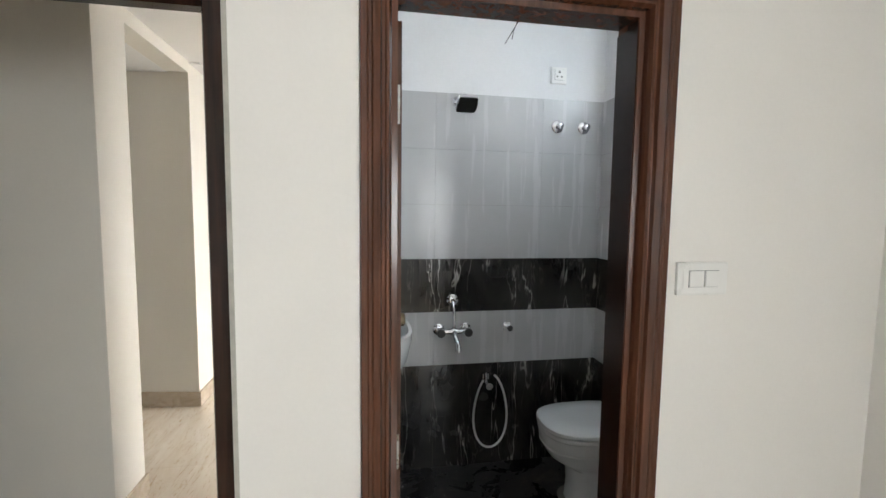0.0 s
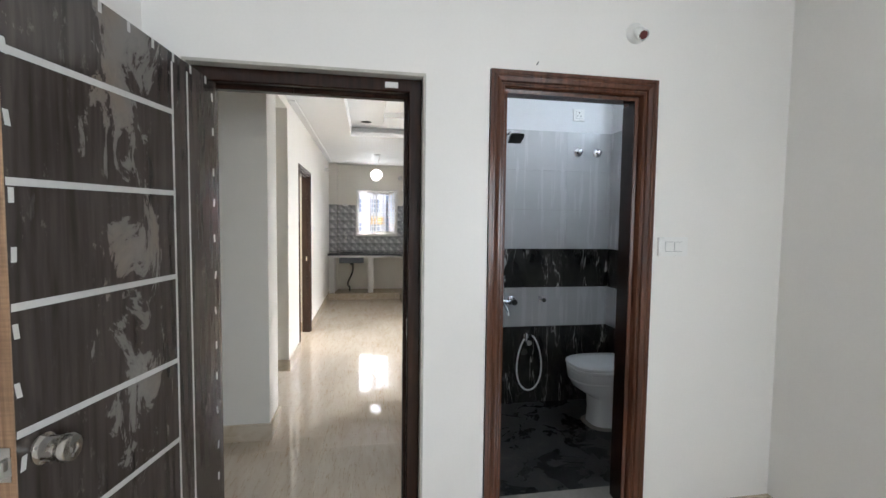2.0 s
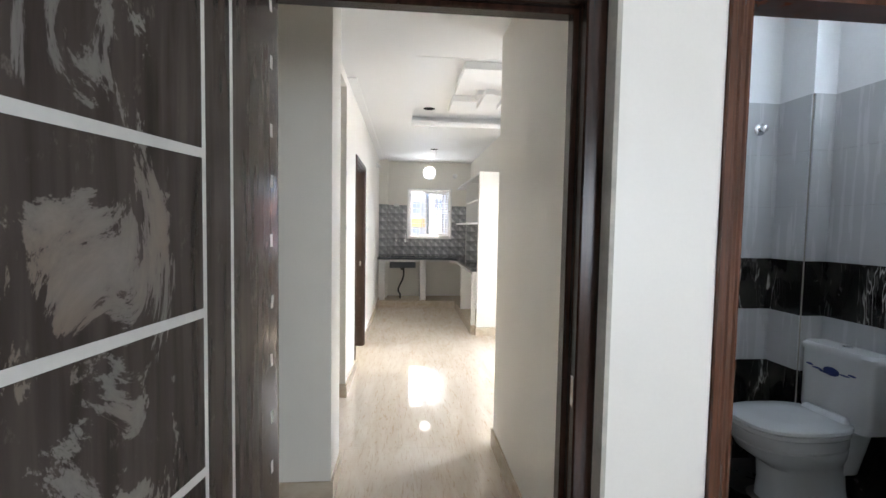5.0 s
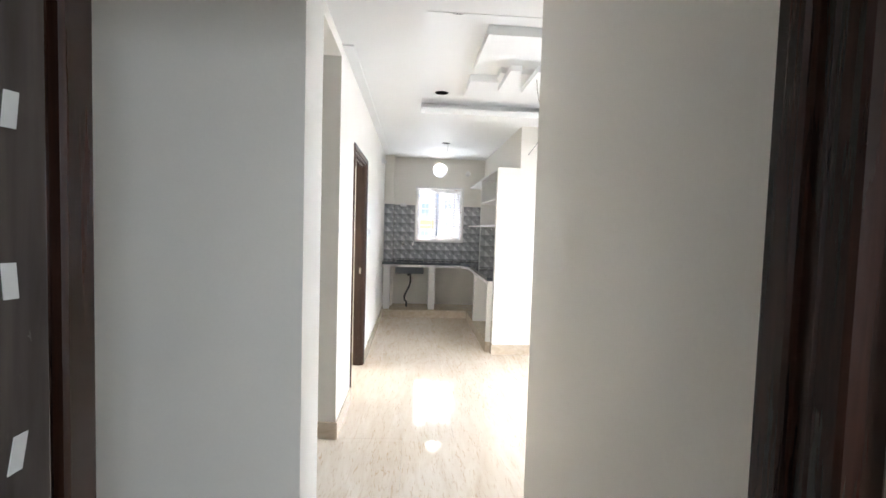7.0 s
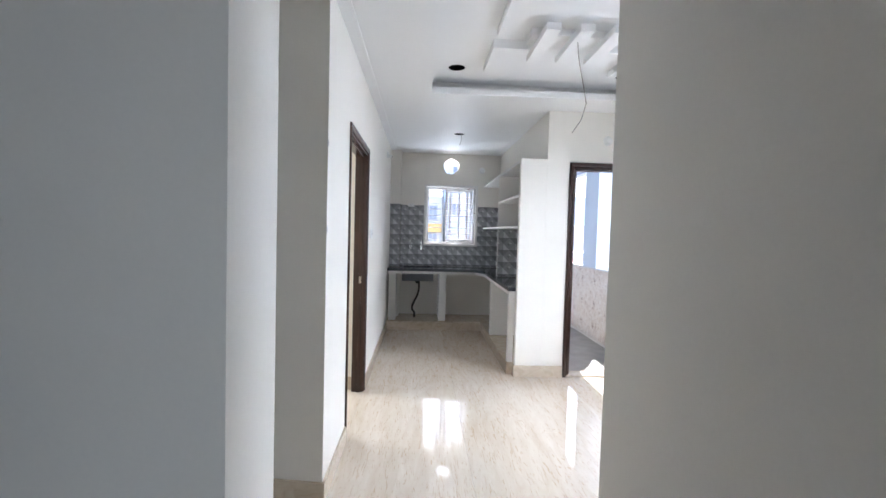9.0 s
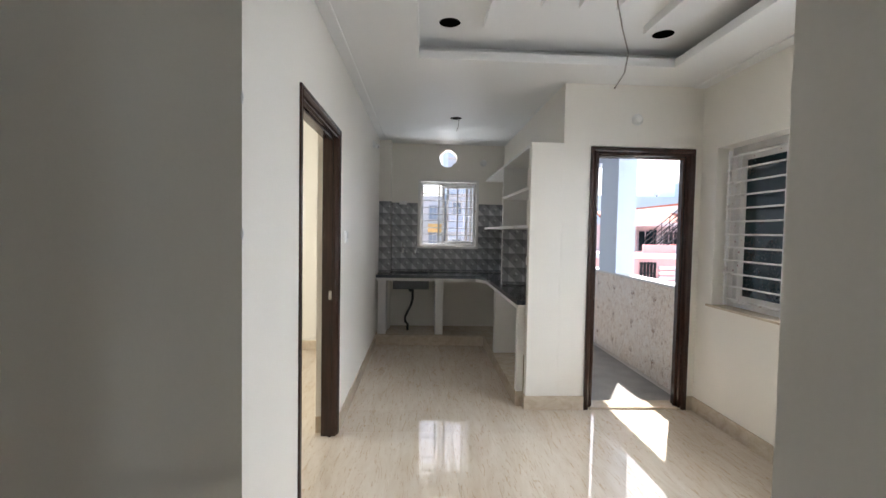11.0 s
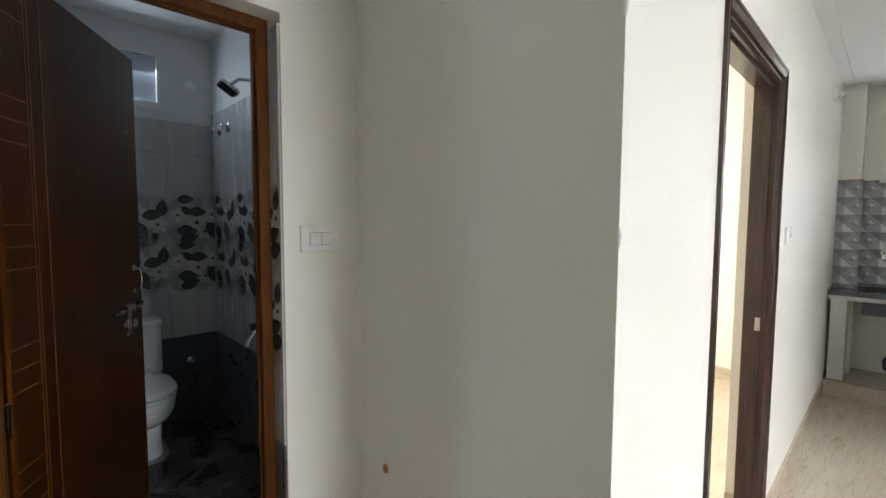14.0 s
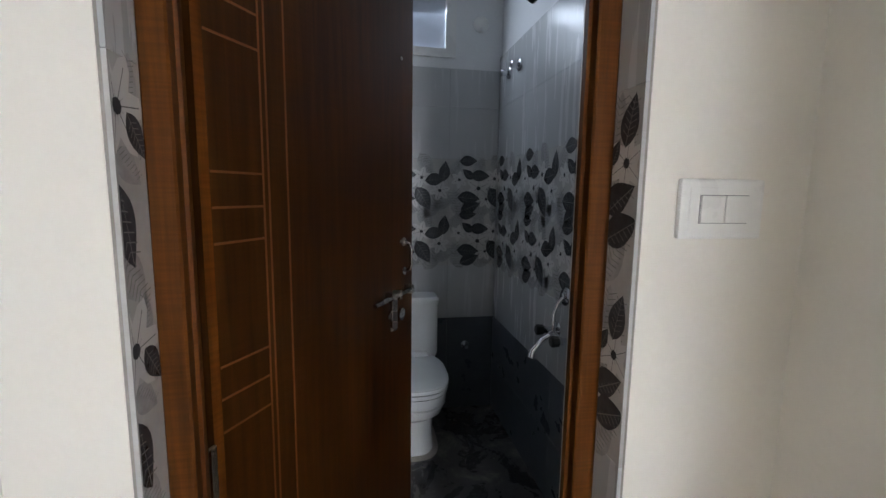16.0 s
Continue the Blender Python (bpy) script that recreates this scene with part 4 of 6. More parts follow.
wall_mixer(pose(0.482, YB, 0.878), "chrome wall mixer with dark handles on the grey tile band")
YT = 2.733
shower(pose(-3.38, YT, 2.18), "chrome shower head on a long arm in the toilet")
for x in (-4.20, -4.03):
    stop_cock(pose(x, YT, 2.048))
wall_mixer(pose(-3.36, YT, 0.815), "chrome wall mixer on the pale tiles above the dark band")
t5 = thing("angle_cock", "small chrome angle cock on the dark slate tiles", "tap", pose(-4.373, 2.55, 0.42, 0, 0, 90))
part("flange", rosette_disc(0.026, pose(0, 0, 0, 90)), "chrome", t5, "", True)
part("body", rod((0, -0.006, 0), (0, -0.05, 0), 0.012), "chrome", t5, "", True)
ac = thing("angle_cock", "small chrome angle cock on the grey tile band", "tap", pose(0.80, YB, 0.885))
part("flange", box(-0.022, 0.022, -0.006, 0, -0.024, 0.024, 0.004), "chrome", ac)
part("body", rod((0, -0.006, 0), (0, -0.05, 0), 0.013), "chrome", ac, "", True)
part("handle", lathe([(0.015, 0), (0.016, 0.012), (0.001, 0.014)], 14, pose(0, -0.05, 0, 90)), "black", ac, "", True)

hf = thing("health_faucet", "chrome hand spray with looped white hose on the tiled wall", "hand spray", pose(0.672, YB, 0.60))
part("holder", box(-0.018, 0.018, -0.035, 0, -0.01, 0.025, 0.005), "chrome", hf)
part("spray_head", tube(bmesh.new(), [(0.0, -0.03, 0.03), (0.0, -0.04, -0.02), (0.012, -0.06, -0.035), (0.012, -0.075, -0.035)], [0.012, 0.011, 0.016, 0.02], 14), "chrome", hf, "", True)
loop = []
for k in range(33):
    a = math.pi * 2 * k / 32 * 0.93 + 0.25
    loop.append((0.035 + 0.088 * math.sin(a) * (1.1 - 0.2 * math.cos(a)), -0.02, -0.20 + 0.215 * math.cos(a)))
part("hose", tube(bmesh.new(), loop, 0.0065, 10), "ceramic", hf, "flexible white hose", True)

basin = thing("wash_basin", "white ceramic wash basin hung on the bathroom side wall", "basin", pose(-0.04, 1.0, 0.80))
part("bowl", loft([(-0.12, 0.05, 0, 0.05, 0.06, 2.5), (-0.05, 0.09, 0, 0.09, 0.13, 2.5), (0.05, 0.12, 0, 0.12, 0.19, 2.6), (0.15, 0.13, 0, 0.13, 0.215, 2.8), (0.185, 0.13, 0, 0.13, 0.218, 2.8), (0.187, 0.13, 0, 0.115, 0.2, 2.8), (0.15, 0.13, 0, 0.10, 0.18, 2.6), (0.10, 0.12, 0, 0.06, 0.12, 2.5)]), "ceramic", basin, "", True)


# ---- electrical ----
def switch_plate(m, w, h, keys, label, sockets=()):
    """A rounded plate; local x along the wall, -y to the room. keys: (x, z, w, h)."""
    t = thing("switch_plate", label, "light switch", m, "switch plates")
    part("plate", box(-w / 2, w / 2, -0.011, 0, -h / 2, h / 2, 0.006), "plastic", t)
    part("inner_frame", box(-w / 2 + 0.016, w / 2 - 0.016, -0.0125, -0.011, -h / 2 + 0.014, h / 2 - 0.014, 0.0007), "plastic", t)
    for x, z, kw, kh in keys:
        # A grey outline round each rocker paints the shade in its gap.
        part("gap_shade_line", box(x - kw / 2 - 0.0012, x + kw / 2 + 0.0012, -0.0128, -0.0124, z - kh / 2 - 0.0012, z + kh / 2 + 0.0012), "gapshade", t)
        part("rocker", box(x - kw / 2, x + kw / 2, -0.0165, -0.0125, z - kh / 2, z + kh / 2, 0.0015), "plastic", t)
    for x, z, r in sockets:
        for dx, dz, rr in ((0, r, 1.2), (-r * 0.8, -r * 0.5, 1), (r * 0.8, -r * 0.5, 1)):
            part("pin_hole", lathe([(r * 0.28 * rr, 0), (r * 0.28 * rr, 0.0012), (0.001, 0.0012)], 12, pose(x + dx, -0.0166, z + dz, 90)), "black", t)
    return t


switch_plate(pose(0.886, 0, 1.357), 0.150, 0.088, [(-0.022, 0, 0.040, 0.042), (0.024, 0, 0.040, 0.042)], "white two-switch plate beside the bathroom door")
switch_plate(pose(-1.33, -0.89, 1.363, 0, 0, 90), 0.245, 0.150, [(-0.08, 0.032, 0.05, 0.05), (-0.025, 0.032, 0.05, 0.05), (0.025, 0.032, 0.045, 0.05), (0.07, 0.032, 0.045, 0.05), (-0.08, -0.032, 0.05, 0.05), (-0.025, -0.032, 0.05, 0.05), (0.05, -0.032, 0.08, 0.052)],
             "large white switch plate with sockets on the bedroom wall", [(0.07, -0.032, 0.014)])
switch_plate(pose(-2.415, 2.528, 1.36, 0, 0, 90), 0.158, 0.1, [(-0.022, 0, 0.044, 0.045), (0.024, 0, 0.044, 0.045)], "white two-switch plate beside the toilet door")
switch_plate(pose(-1.265, 4.40, 1.365, 0, 0, 90), 0.11, 0.085, [(0, 0, 0.045, 0.042)], "small white switch plate by the brown door frame")
switch_plate(pose(1.066, YB + 0.011, 2.285), 0.09, 0.09, [(0, 0, 0.05, 0.05)], "white socket high on the bathroom wall", [(0, 0, 0.016)])
switch_plate(pose(-0.963, 7.06, 1.80), 0.10, 0.05, [(0, 0, 0.05, 0.02)], "small white plate above the kitchen tiles")
switch_plate(pose(0.402, 5.55, 1.13, 0, 0, -90), 0.14, 0.09, [(-0.02, 0, 0.04, 0.04)], "white socket plate on the kitchen tiles")


def batten_holder(m, bulb=True, label="white round lamp holder with a dark socket on the wall"):
    t = thing("lamp_holder", label, "lamp holder", m, "lamp holders")
    part("base", lathe([(0.045, 0), (0.046, 0.006), (0.036, 0.018), (0.026, 0.024), (0.024, 0.03), (0.001, 0.03)], 26, pose(0, 0, 0, 90)), "plastic", t, "", True)
    if bulb:
        part("socket", lathe([(0.020, 0), (0.023, 0.012), (0.026, 0.05), (0.022, 0.052), (0.019, 0.04), (0.001, 0.04)], 22, pose(0, -0.022, 0, 128) @ pose(0, 0, 0)), "plastic", t, "", True)
        part("contact", lathe([(0.017, 0.041), (0.017, 0.051), (0.001, 0.051)], 16, pose(0, -0.022, 0, 128)), "red", t, "dark red inner socket")
    return t


batten_holder(pose(0.662, 0, 2.302))
batten_holder(pose(-1.265, 6.08, 2.385, 0, 0, 90))
batten_holder(pose(0.993, 4.53, 2.33), False, "round white cover plate above the balcony door")
batten_holder(pose(-4.385, 2.61, 2.357, 0, 0, 90), False, "round white cap high on the toilet wall")
batten_holder(pose(0.12, 7.07, 2.36), False, "small round white cover on the kitchen end wall")


def wires(name, label, pts_list, material="black", r=0.0022):
    t = thing(name, label, "wires", pose(*pts_list[0][0]))
    o = Vector(pts_list[0][0])
    for pts in pts_list:
        part("wire", tube(bmesh.new(), [Vector(p) - o for p in pts], r, 6), material, t)
    return t


wires("hanging_wire", "thin loose wire hanging from the hall ceiling", [[(0.183, 3.16, 2.656), (0.19, 3.16, 2.58), (0.20, 3.16, 2.52), (0.235, 3.17, 2.385), (0.225, 3.08, 2.24), (0.15, 2.95, 2.10), (0.05, 2.81, 1.99)]], "steel", 0.0035)
wires("hanging_wire", "short loose wire in the kitchen ceiling hole", [[(-0.34, 5.70, 2.66), (-0.335, 5.70, 2.57), (-0.335, 5.70, 2.53), (-0.355, 5.70, 2.47)]], "steel", 0.003)
wires("hanging_wire", "bare wires hanging from the bathroom ceiling", [[(0.66, 0.8, 2.66), (0.66, 0.79, 2.42), (0.64, 0.78, 2.32), (0.58, 0.78, 2.22)], [(0.665, 0.8, 2.66), (0.67, 0.80, 2.40), (0.62, 0.79, 2.28), (0.61, 0.78, 2.24)]], "iron", 0.0018)


# ---- kitchen ----
YF = 6.53
part("plinth", box(-1.265, 0.41, 6.50, 7.07, 0, 0.12, 0.003), "trim", None, "cream marble kitchen plinth", kind="structure")
part("plinth", box(0.085, 0.41, 4.60, 6.50, 0, 0.12, 0.003), "trim", None, "cream marble kitchen plinth", kind="structure")
part("plinth_front", box(-1.265, 0.085, 6.485, 6.499, 0, 0.112, 0.002), "trim", kind="structure")
post = thing("counter_support", "white plastered masonry post under the kitchen counter", "counter support", pose(-0.47, 6.80, 0.12), "counter supports")
part("post", box(-0.05, 0.05, -0.24, 0.27, 0, 0.71, 0.004), "white", post)
copy_thing(post, pose(-1.19, 6.80, 0.12))
end = thing("counter_support", "white plastered wall panel under the side counter", "counter support", pose(0.25, 5.78, 0.12), "counter supports")
part("panel", box(-0.15, 0.158, -0.04, 0.04, 0, 0.71, 0.004), "white", end)
end2 = thing("counter_support", "white plastered wall panel at the open end of the side counter", "counter support", pose(0.13, 4.64, 0.12), "counter supports")
part("panel", box(-0.035, 0.02, -0.03, 0.03, 0, 0.71, 0.003), "white", end2)
ct = thing("kitchen_counter", "black granite worktop with pale edge band in an L", "worktop", pose(0, 0, 0.83))
bm = bmesh.new()
SX0, SX1, SY0, SY1 = -1.06, -0.60, 6.62, 6.97
outline = [(-1.263, YF), (-0.02, YF), (0.085, 6.35), (0.085, 4.61), (0.408, 4.61), (0.408, 7.068), (-1.263, 7.068)]


def slab(bm, xy, z0, z1):
    a = [bm.verts.new((x, y, z0)) for x, y in xy]
    b = [bm.verts.new((x, y, z1)) for x, y in xy]
    bm.faces.new(a[::-1])
    bm.faces.new(b)
    for k in range(len(xy)):
        bm.faces.new((a[k], a[(k + 1) % len(xy)], b[(k + 1) % len(xy)], b[k]))


slab(bm, [(-1.263, YF), (SX0, YF), (SX0, 7.068), (-1.263, 7.068)], 0.002, 0.040)
slab(bm, [(SX0, YF), (SX1, YF), (SX1, SY0), (SX0, SY0)], 0.002, 0.040)
slab(bm, [(SX0, SY1), (SX1, SY1), (SX1, 7.068), (SX0, 7.068)], 0.002, 0.040)
slab(bm, [(SX1, YF), (-0.02, YF), (0.085, 6.35), (0.085, 4.61), (0.408, 4.61), (0.408, 7.068), (SX1, 7.068)], 0.002, 0.040)
part("top", bm, "granite", ct)
bm = bmesh.new()
slab(bm, [(-1.26, YF + 0.015), (SX0, YF + 0.015), (SX0, 7.06), (-1.26, 7.06)], -0.035, 0.0)
slab(bm, [(SX1, YF + 0.015), (-0.015, YF + 0.015), (0.095, 6.35), (0.095, 4.62), (0.40, 4.62), (0.40, 7.06), (SX1, 7.06)], -0.035, 0.0)
slab(bm, [(SX0, YF + 0.015), (SX1, YF + 0.015), (SX1, SY0), (SX0, SY0)], -0.035, 0.0)
part("underside", bm, "white", ct, "white cement bed under the stone")
sk = thing("kitchen_sink", "dark undermounted kitchen sink bowl", "sink", pose((SX0 + SX1) / 2, (SY0 + SY1) / 2, 0.83))
bm = bmesh.new()
w, d = (SX1 - SX0) / 2 - 0.002, (SY1 - SY0) / 2 - 0.002
for s in ((-w, -w + 0.006, -d, d), (w - 0.006, w, -d, d), (-w + 0.006, w - 0.006, -d, -d + 0.006), (-w + 0.006, w - 0.006, d - 0.006, d)):
    bx(bm, *s, -0.14, 0.038)
bx(bm, -w, w, -d, d, -0.15, -0.14)
part("bowl", bm, "slate", sk, "dark bowl")
part("drain", lathe([(0.03, -0.20), (0.04, -0.16), (0.045, -0.15), (0.001, -0.15)], 20), "black", sk, "", True)
part("waste_pipe", tube(bmesh.new(), [(0.02, 0, -0.18), (0.02, 0, -0.30), (0.0, 0.0, -0.38), (-0.04, 0.0, -0.46), (-0.075, 0.0, -0.54), (-0.07, 0.0, -0.60), (-0.04, 0.0, -0.63), (-0.04, 0.0, -0.71)], 0.016, 12), "black", sk, "black flexible waste pipe", True)
for x in (-0.955, -0.79):
    t = thing("sink_tap", "chrome swan-neck tap on the kitchen tiles", "tap", pose(x, 7.045, 1.17), "sink taps")
    part("flange", rosette_disc(0.025, pose(0, 0, 0, 90)), "chrome", t, "", True)
    part("body", tube(bmesh.new(), [(0, -0.01, 0), (0, -0.05, 0), (0, -0.06, 0.03), (0, -0.065, 0.09), (0, -0.09, 0.11), (0, -0.12, 0.10), (0, -0.125, 0.07)], 0.007, 10), "chrome", t, "", True)
    part("handle", box(-0.012, 0.012, -0.06, -0.04, -0.05, -0.008, 0.004), "chrome", t)

# open masonry shelves on the kitchen side wall
shelf = thing("kitchen_shelves", "white plastered open shelves built on the kitchen side wall", "shelves", pose(0.155, 4.60, 0.87))
part("divider", box(0, 0.255, 1.11, 1.14, 0, 1.235, 0.002), "white", shelf)
for z, y1 in ((1.235, 2.468), (0.59, 2.468), (0.90, 1.11)):
    part("shelf", box(0.0, 0.255, 0.0, y1, z, z + 0.025, 0.002), "white", shelf)


# ---- windows ----
def grill(parent, a0, a1, z0, z1, bars, posts, place):
    """Horizontal bars between upright flats; place maps (a, out, z) to local coordinates."""
    for k in range(bars):
        z = z0 + (z1 - z0) * (k + 0.5) / bars
        part("bar", tube(bmesh.new(), [place(a0, 0, z), place(a1, 0, z)], 0.0065, 8), "grill", parent, "", True)
    for a in posts:
        p, q = Vector(place(a - 0.009, -0.009, z0)), Vector(place(a + 0.009, 0.009, z1))
        part("upright", box(*sorted((p.x, q.x)), *sorted((p.y, q.y)), *sorted((p.z, q.z))), "grill", parent)


win1 = thing("window_1", "white sliding kitchen window behind a white steel grill", "window", pose(-0.73, 7.07, 1.217), kind="structure")
W, HH = 0.766, 0.875
bm = bmesh.new()
for a in ((0, W, 0, 0.035), (0, W, HH - 0.035, HH), (0, 0.035, 0.035, HH - 0.035), (W - 0.035, W, 0.035, HH - 0.035)):
    bx(bm, a[0], a[1], 0.07, 0.14, a[2], a[3])
part("window_frame", bm, "film", win1)
bm = bmesh.new()
for a in ((-0.03, W + 0.03, -0.03, 0.0), (-0.03, W + 0.03, HH, HH + 0.03), (-0.03, 0.0, 0.0, HH), (W, W + 0.03, 0.0, HH)):
    bx(bm, a[0], a[1], -0.012, 0.0, a[2], a[3])
part("reveal_trim", bm, "white", win1, "raised white plaster band")
for x0 in (0.30, 0.36):
    bm = bmesh.new()
    x1 = x0 + 0.36
    for a in ((x0, x1, 0.036, 0.075), (x0, x1, HH - 0.075, HH - 0.036), (x0, x0 + 0.035, 0.075, HH - 0.075), (x1 - 0.035, x1, 0.075, HH - 0.075)):
        bx(bm, a[0], a[1], 0.09 + (x0 - 0.3) * 0.4, 0.108 + (x0 - 0.3) * 0.4, a[2], a[3])
    sash = part("sash", bm, "film", win1)
    g = part("pane", box(x0 + 0.035, x1 - 0.035, 0.10 + (x0 - 0.3) * 0.4, 0.103 + (x0 - 0.3) * 0.4, 0.075, HH - 0.075), "glass", sash)
    g.visible_shadow = False
grill(win1, 0.02, W - 0.02, 0.02, HH - 0.02, 9, (0.03, 0.255, 0.51, W - 0.03), lambda a, o, z: (a, 0.03 + o, z))

win2 = thing("window_2", "wide white sliding hall window with horizontal grill bars", "window", pose(1.535, 2.2, 0.88), kind="structure")
W, HH = 2.13, 1.205
bm = bmesh.new()
for a in ((0, W, 0, 0.05), (0, W, HH - 0.05, HH), (0, 0.05, 0.05, HH - 0.05), (W - 0.05, W, 0.05, HH - 0.05)):
    bx(bm, 0.11, 0.18, a[0], a[1], a[2], a[3])
part("window_frame", bm, "film", win2)
bm = bmesh.new()
for a in ((-0.05, W + 0.045, HH, HH + 0.05), (W, W + 0.045, 0.0, HH), (-0.05, 0, 0, HH)):
    bx(bm, -0.012, 0.0, a[0], a[1], a[2], a[3])
part("reveal_trim", bm, "wall", win2, "raised plaster band")
part("window_sill", box(-0.03, 0.11, -0.05, W + 0.045, 0.002, 0.018, 0.003), "trim", win2, "cream marble window sill")
for y0, y1, m in ((1.52, 2.08, "tint"), (0.80, 1.575, "glass"), (0.05, 0.85, "glass")):
    off = 0.02 if m == "tint" else 0.0
    bm = bmesh.new()
    for a in ((y0, y1, 0.05, 0.10), (y0, y1, HH - 0.10, HH - 0.05), (y0, y0 + 0.05, 0.10, HH - 0.10), (y1 - 0.05, y1, 0.10, HH - 0.10)):
        bx(bm, 0.125 + off, 0.143 + off, a[0], a[1], a[2], a[3])
    sash = part("sash", bm, "film", win2)
    g = part("pane", box(0.132 + off, 0.136 + off, y0 + 0.05, y1 - 0.05, 0.10, HH - 0.10), m, sash, "dark tinted glass" if m == "tint" else "")
    g.visible_shadow = m == "tint"
grill(win2, 0.02, W - 0.02, 0.03, HH - 0.03, 12, (0.05, 0.55, 1.02, 1.555, W - 0.05), lambda a, o, z: (0.055 + o, a, z))

win3 = thing("window_3", "small high toilet ventilator with frosted pane", "window", pose(-4.385, 1.72, 2.16), kind="structure")
bm = bmesh.new()
for a in ((0, 0.74, 0, 0.05), (0, 0.74, 0.35, 0.40), (0, 0.05, 0.05, 0.35), (0.68, 0.74, 0.05, 0.35)):
    bx(bm, -0.05, 0.012, a[0], a[1], a[2], a[3])
part("window_frame", bm, "upvc", win3)
part("pane", box(-0.022, -0.018, 0.05, 0.68, 0.05, 0.35), "frost", win3).visible_shadow = False

# ---- balcony ----
part("floor_balcony", box(0.56, 1.75, 4.68, 8.2, -0.12, -0.006), "balfloor", kind="structure")
parapet = part("wall_balcony_parapet", box(1.61, 1.75, 4.68, 8.2, -0.006, 0.945), "outwhite", kind="structure")
part("trim_parapet_cap", box(1.585, 1.77, 4.68, 8.2, 0.945, 0.965, 0.003), "outwhite", kind="structure")
part("wall_balcony_column", box(1.58, 1.80, 6.12, 6.6, 0.965, 2.34), "blue", kind="structure")
part("wall_balcony_end", box(0.56, 1.75, 8.2, 8.35, -0.006, 2.5), "blue", kind="structure")
part("wall_balcony_side", box(0.56, 0.575, 4.69, 8.2, -0.006, 2.5), "outwhite", kind="structure")
part("ceiling_balcony", box(0.56, 1.60, 4.68, 8.35, 2.5, 2.65), "ceiling", kind="structure")
part("wall_balcony_beam", box(1.60, 1.75, 4.68, 8.35, 2.34, 2.65), "blue", kind="structure")
part("wall_outer_return", box(1.735, 1.75, 4.50, 4.68, -0.1, 2.65), "outwhite", kind="structure")


# ---- outside ----
part("ground", box(-150, 150, -150, 400, -9.6, -9.5), "ground", kind="structure")


def facade(name, label, x0, x1, y0, y1, z0, z1, material, windows=(), side="y0", roof=None):
    """A plain block of a house with framed windows (a, z, w, h) on one side."""
    t = thing(name, label, "building", pose((x0 + x1) / 2, (y0 + y1) / 2, z0))
    cx, cy = (x0 + x1) / 2, (y0 + y1) / 2
    part("wall", box(x0 - cx, x1 - cx, y0 - cy, y1 - cy, 0, z1 - z0), material, t)
    if roof:
        part("roof", box(x0 - cx - 0.25, x1 - cx + 0.25, y0 - cy - 0.35, y1 - cy + 0.25, z1 - z0, z1 - z0 + 0.14), roof, t)
    for a, z, w, h in windows:
        def bxs(bm, da0, da1, o0, o1, dz0, dz1):
            if side == "y0":
                bx(bm, a + da0 - cx, a + da1 - cx, y0 - cy - o1, y0 - cy - o0, z + dz0 - z0, z + dz1 - z0)
            else:
                bx(bm, x0 - cx - o1, x0 - cx - o0, a + da0 - cy, a + da1 - cy, z + dz0 - z0, z + dz1 - z0)
            return bm
        win = bmesh.new()
        f = 0.07
        for q in ((-f, w + f, -f, 0), (-f, w + f, h, h + f), (-f, 0, 0, h), (w, w + f, 0, h), (w / 2 - 0.02, w / 2 + 0.02, 0, h)):
            bxs(win, q[0], q[1], 0.002, 0.05, q[2], q[3])
        wob = part("window", win, "outwhite" if material != "outwhite" else "outgrey", t)
        # Houses beyond 30 m get the paler glass.
        part("pane", bxs(bmesh.new(), 0, w, 0.002, 0.02, 0, h), "farpane" if y0 > 30 else "tint", wob, "grey-blue glass" if y0 > 30 else "dark glass")
    return t


tall = facade("apartment_building", "tall pale blue-grey apartment building beside the hall window", 5.2, 13, -8, 10.15, -9.5, 13.5, "blue",
       [(y, z, 0.5, 0.42) for y in (2.6, 6.65, 8.9) for z in (-5.4, -2.4, 1.2, 2.6, 5.4)], "x0")
for z0 in (-0.75, 0.85, 2.4):
    cage = bmesh.new()
    o = tall.location
    for k in range(8):
        z = z0 + 0.1 * k - o.z
        bx(cage, 5.22 - o.x, 6.3 - o.x, 10.33 - o.y, 10.345 - o.y, z, z + 0.016)
        for x in (5.22, 6.29):
            bx(cage, x - o.x, x + 0.016 - o.x, 10.15 - o.y, 10.33 - o.y, z, z + 0.016)
    for k in range(6):
        x = 5.22 + 0.21 * k - o.x
        bx(cage, x, x + 0.018, 10.345 - o.y, 10.36 - o.y, z0 - 0.02 - o.z, z0 + 0.74 - o.z)
    part("window_cage", cage, "iron", tall, "dark iron cage of bars round a window")
    part("window_ledge", box(5.2 - o.x, 6.35 - o.x, 10.15 - o.y, 10.38 - o.y, z0 - 0.10 - o.z, z0 - 0.02 - o.z), "outwhite", tall, "pale concrete ledge")
for y in (5.75, 6.0, 6.2):
    t = thing("drain_pipe", "pale vertical drain pipe on the outside of the apartment building", "pipe", pose(5.14, y, -9.5), "drain pipes")
    part("pipe", rod((0, 0, 0), (0, 0, 22.5), 0.045, 10), "blue", t, "", True)
    part("clamp", box(-0.055, 0.06, -0.055, 0.055, 10.6, 10.64), "outgrey", t)

# houses seen past the balcony and the kitchen window
def block(t, name, x0, x1, y0, y1, z0, z1, material, label="", bevel=0.0):
    o = t.location
    return part(name, box(x0 - o.x, x1 - o.x, y0 - o.y, y1 - o.y, z0 - o.z, z1 - o.z, bevel), material, t, label)


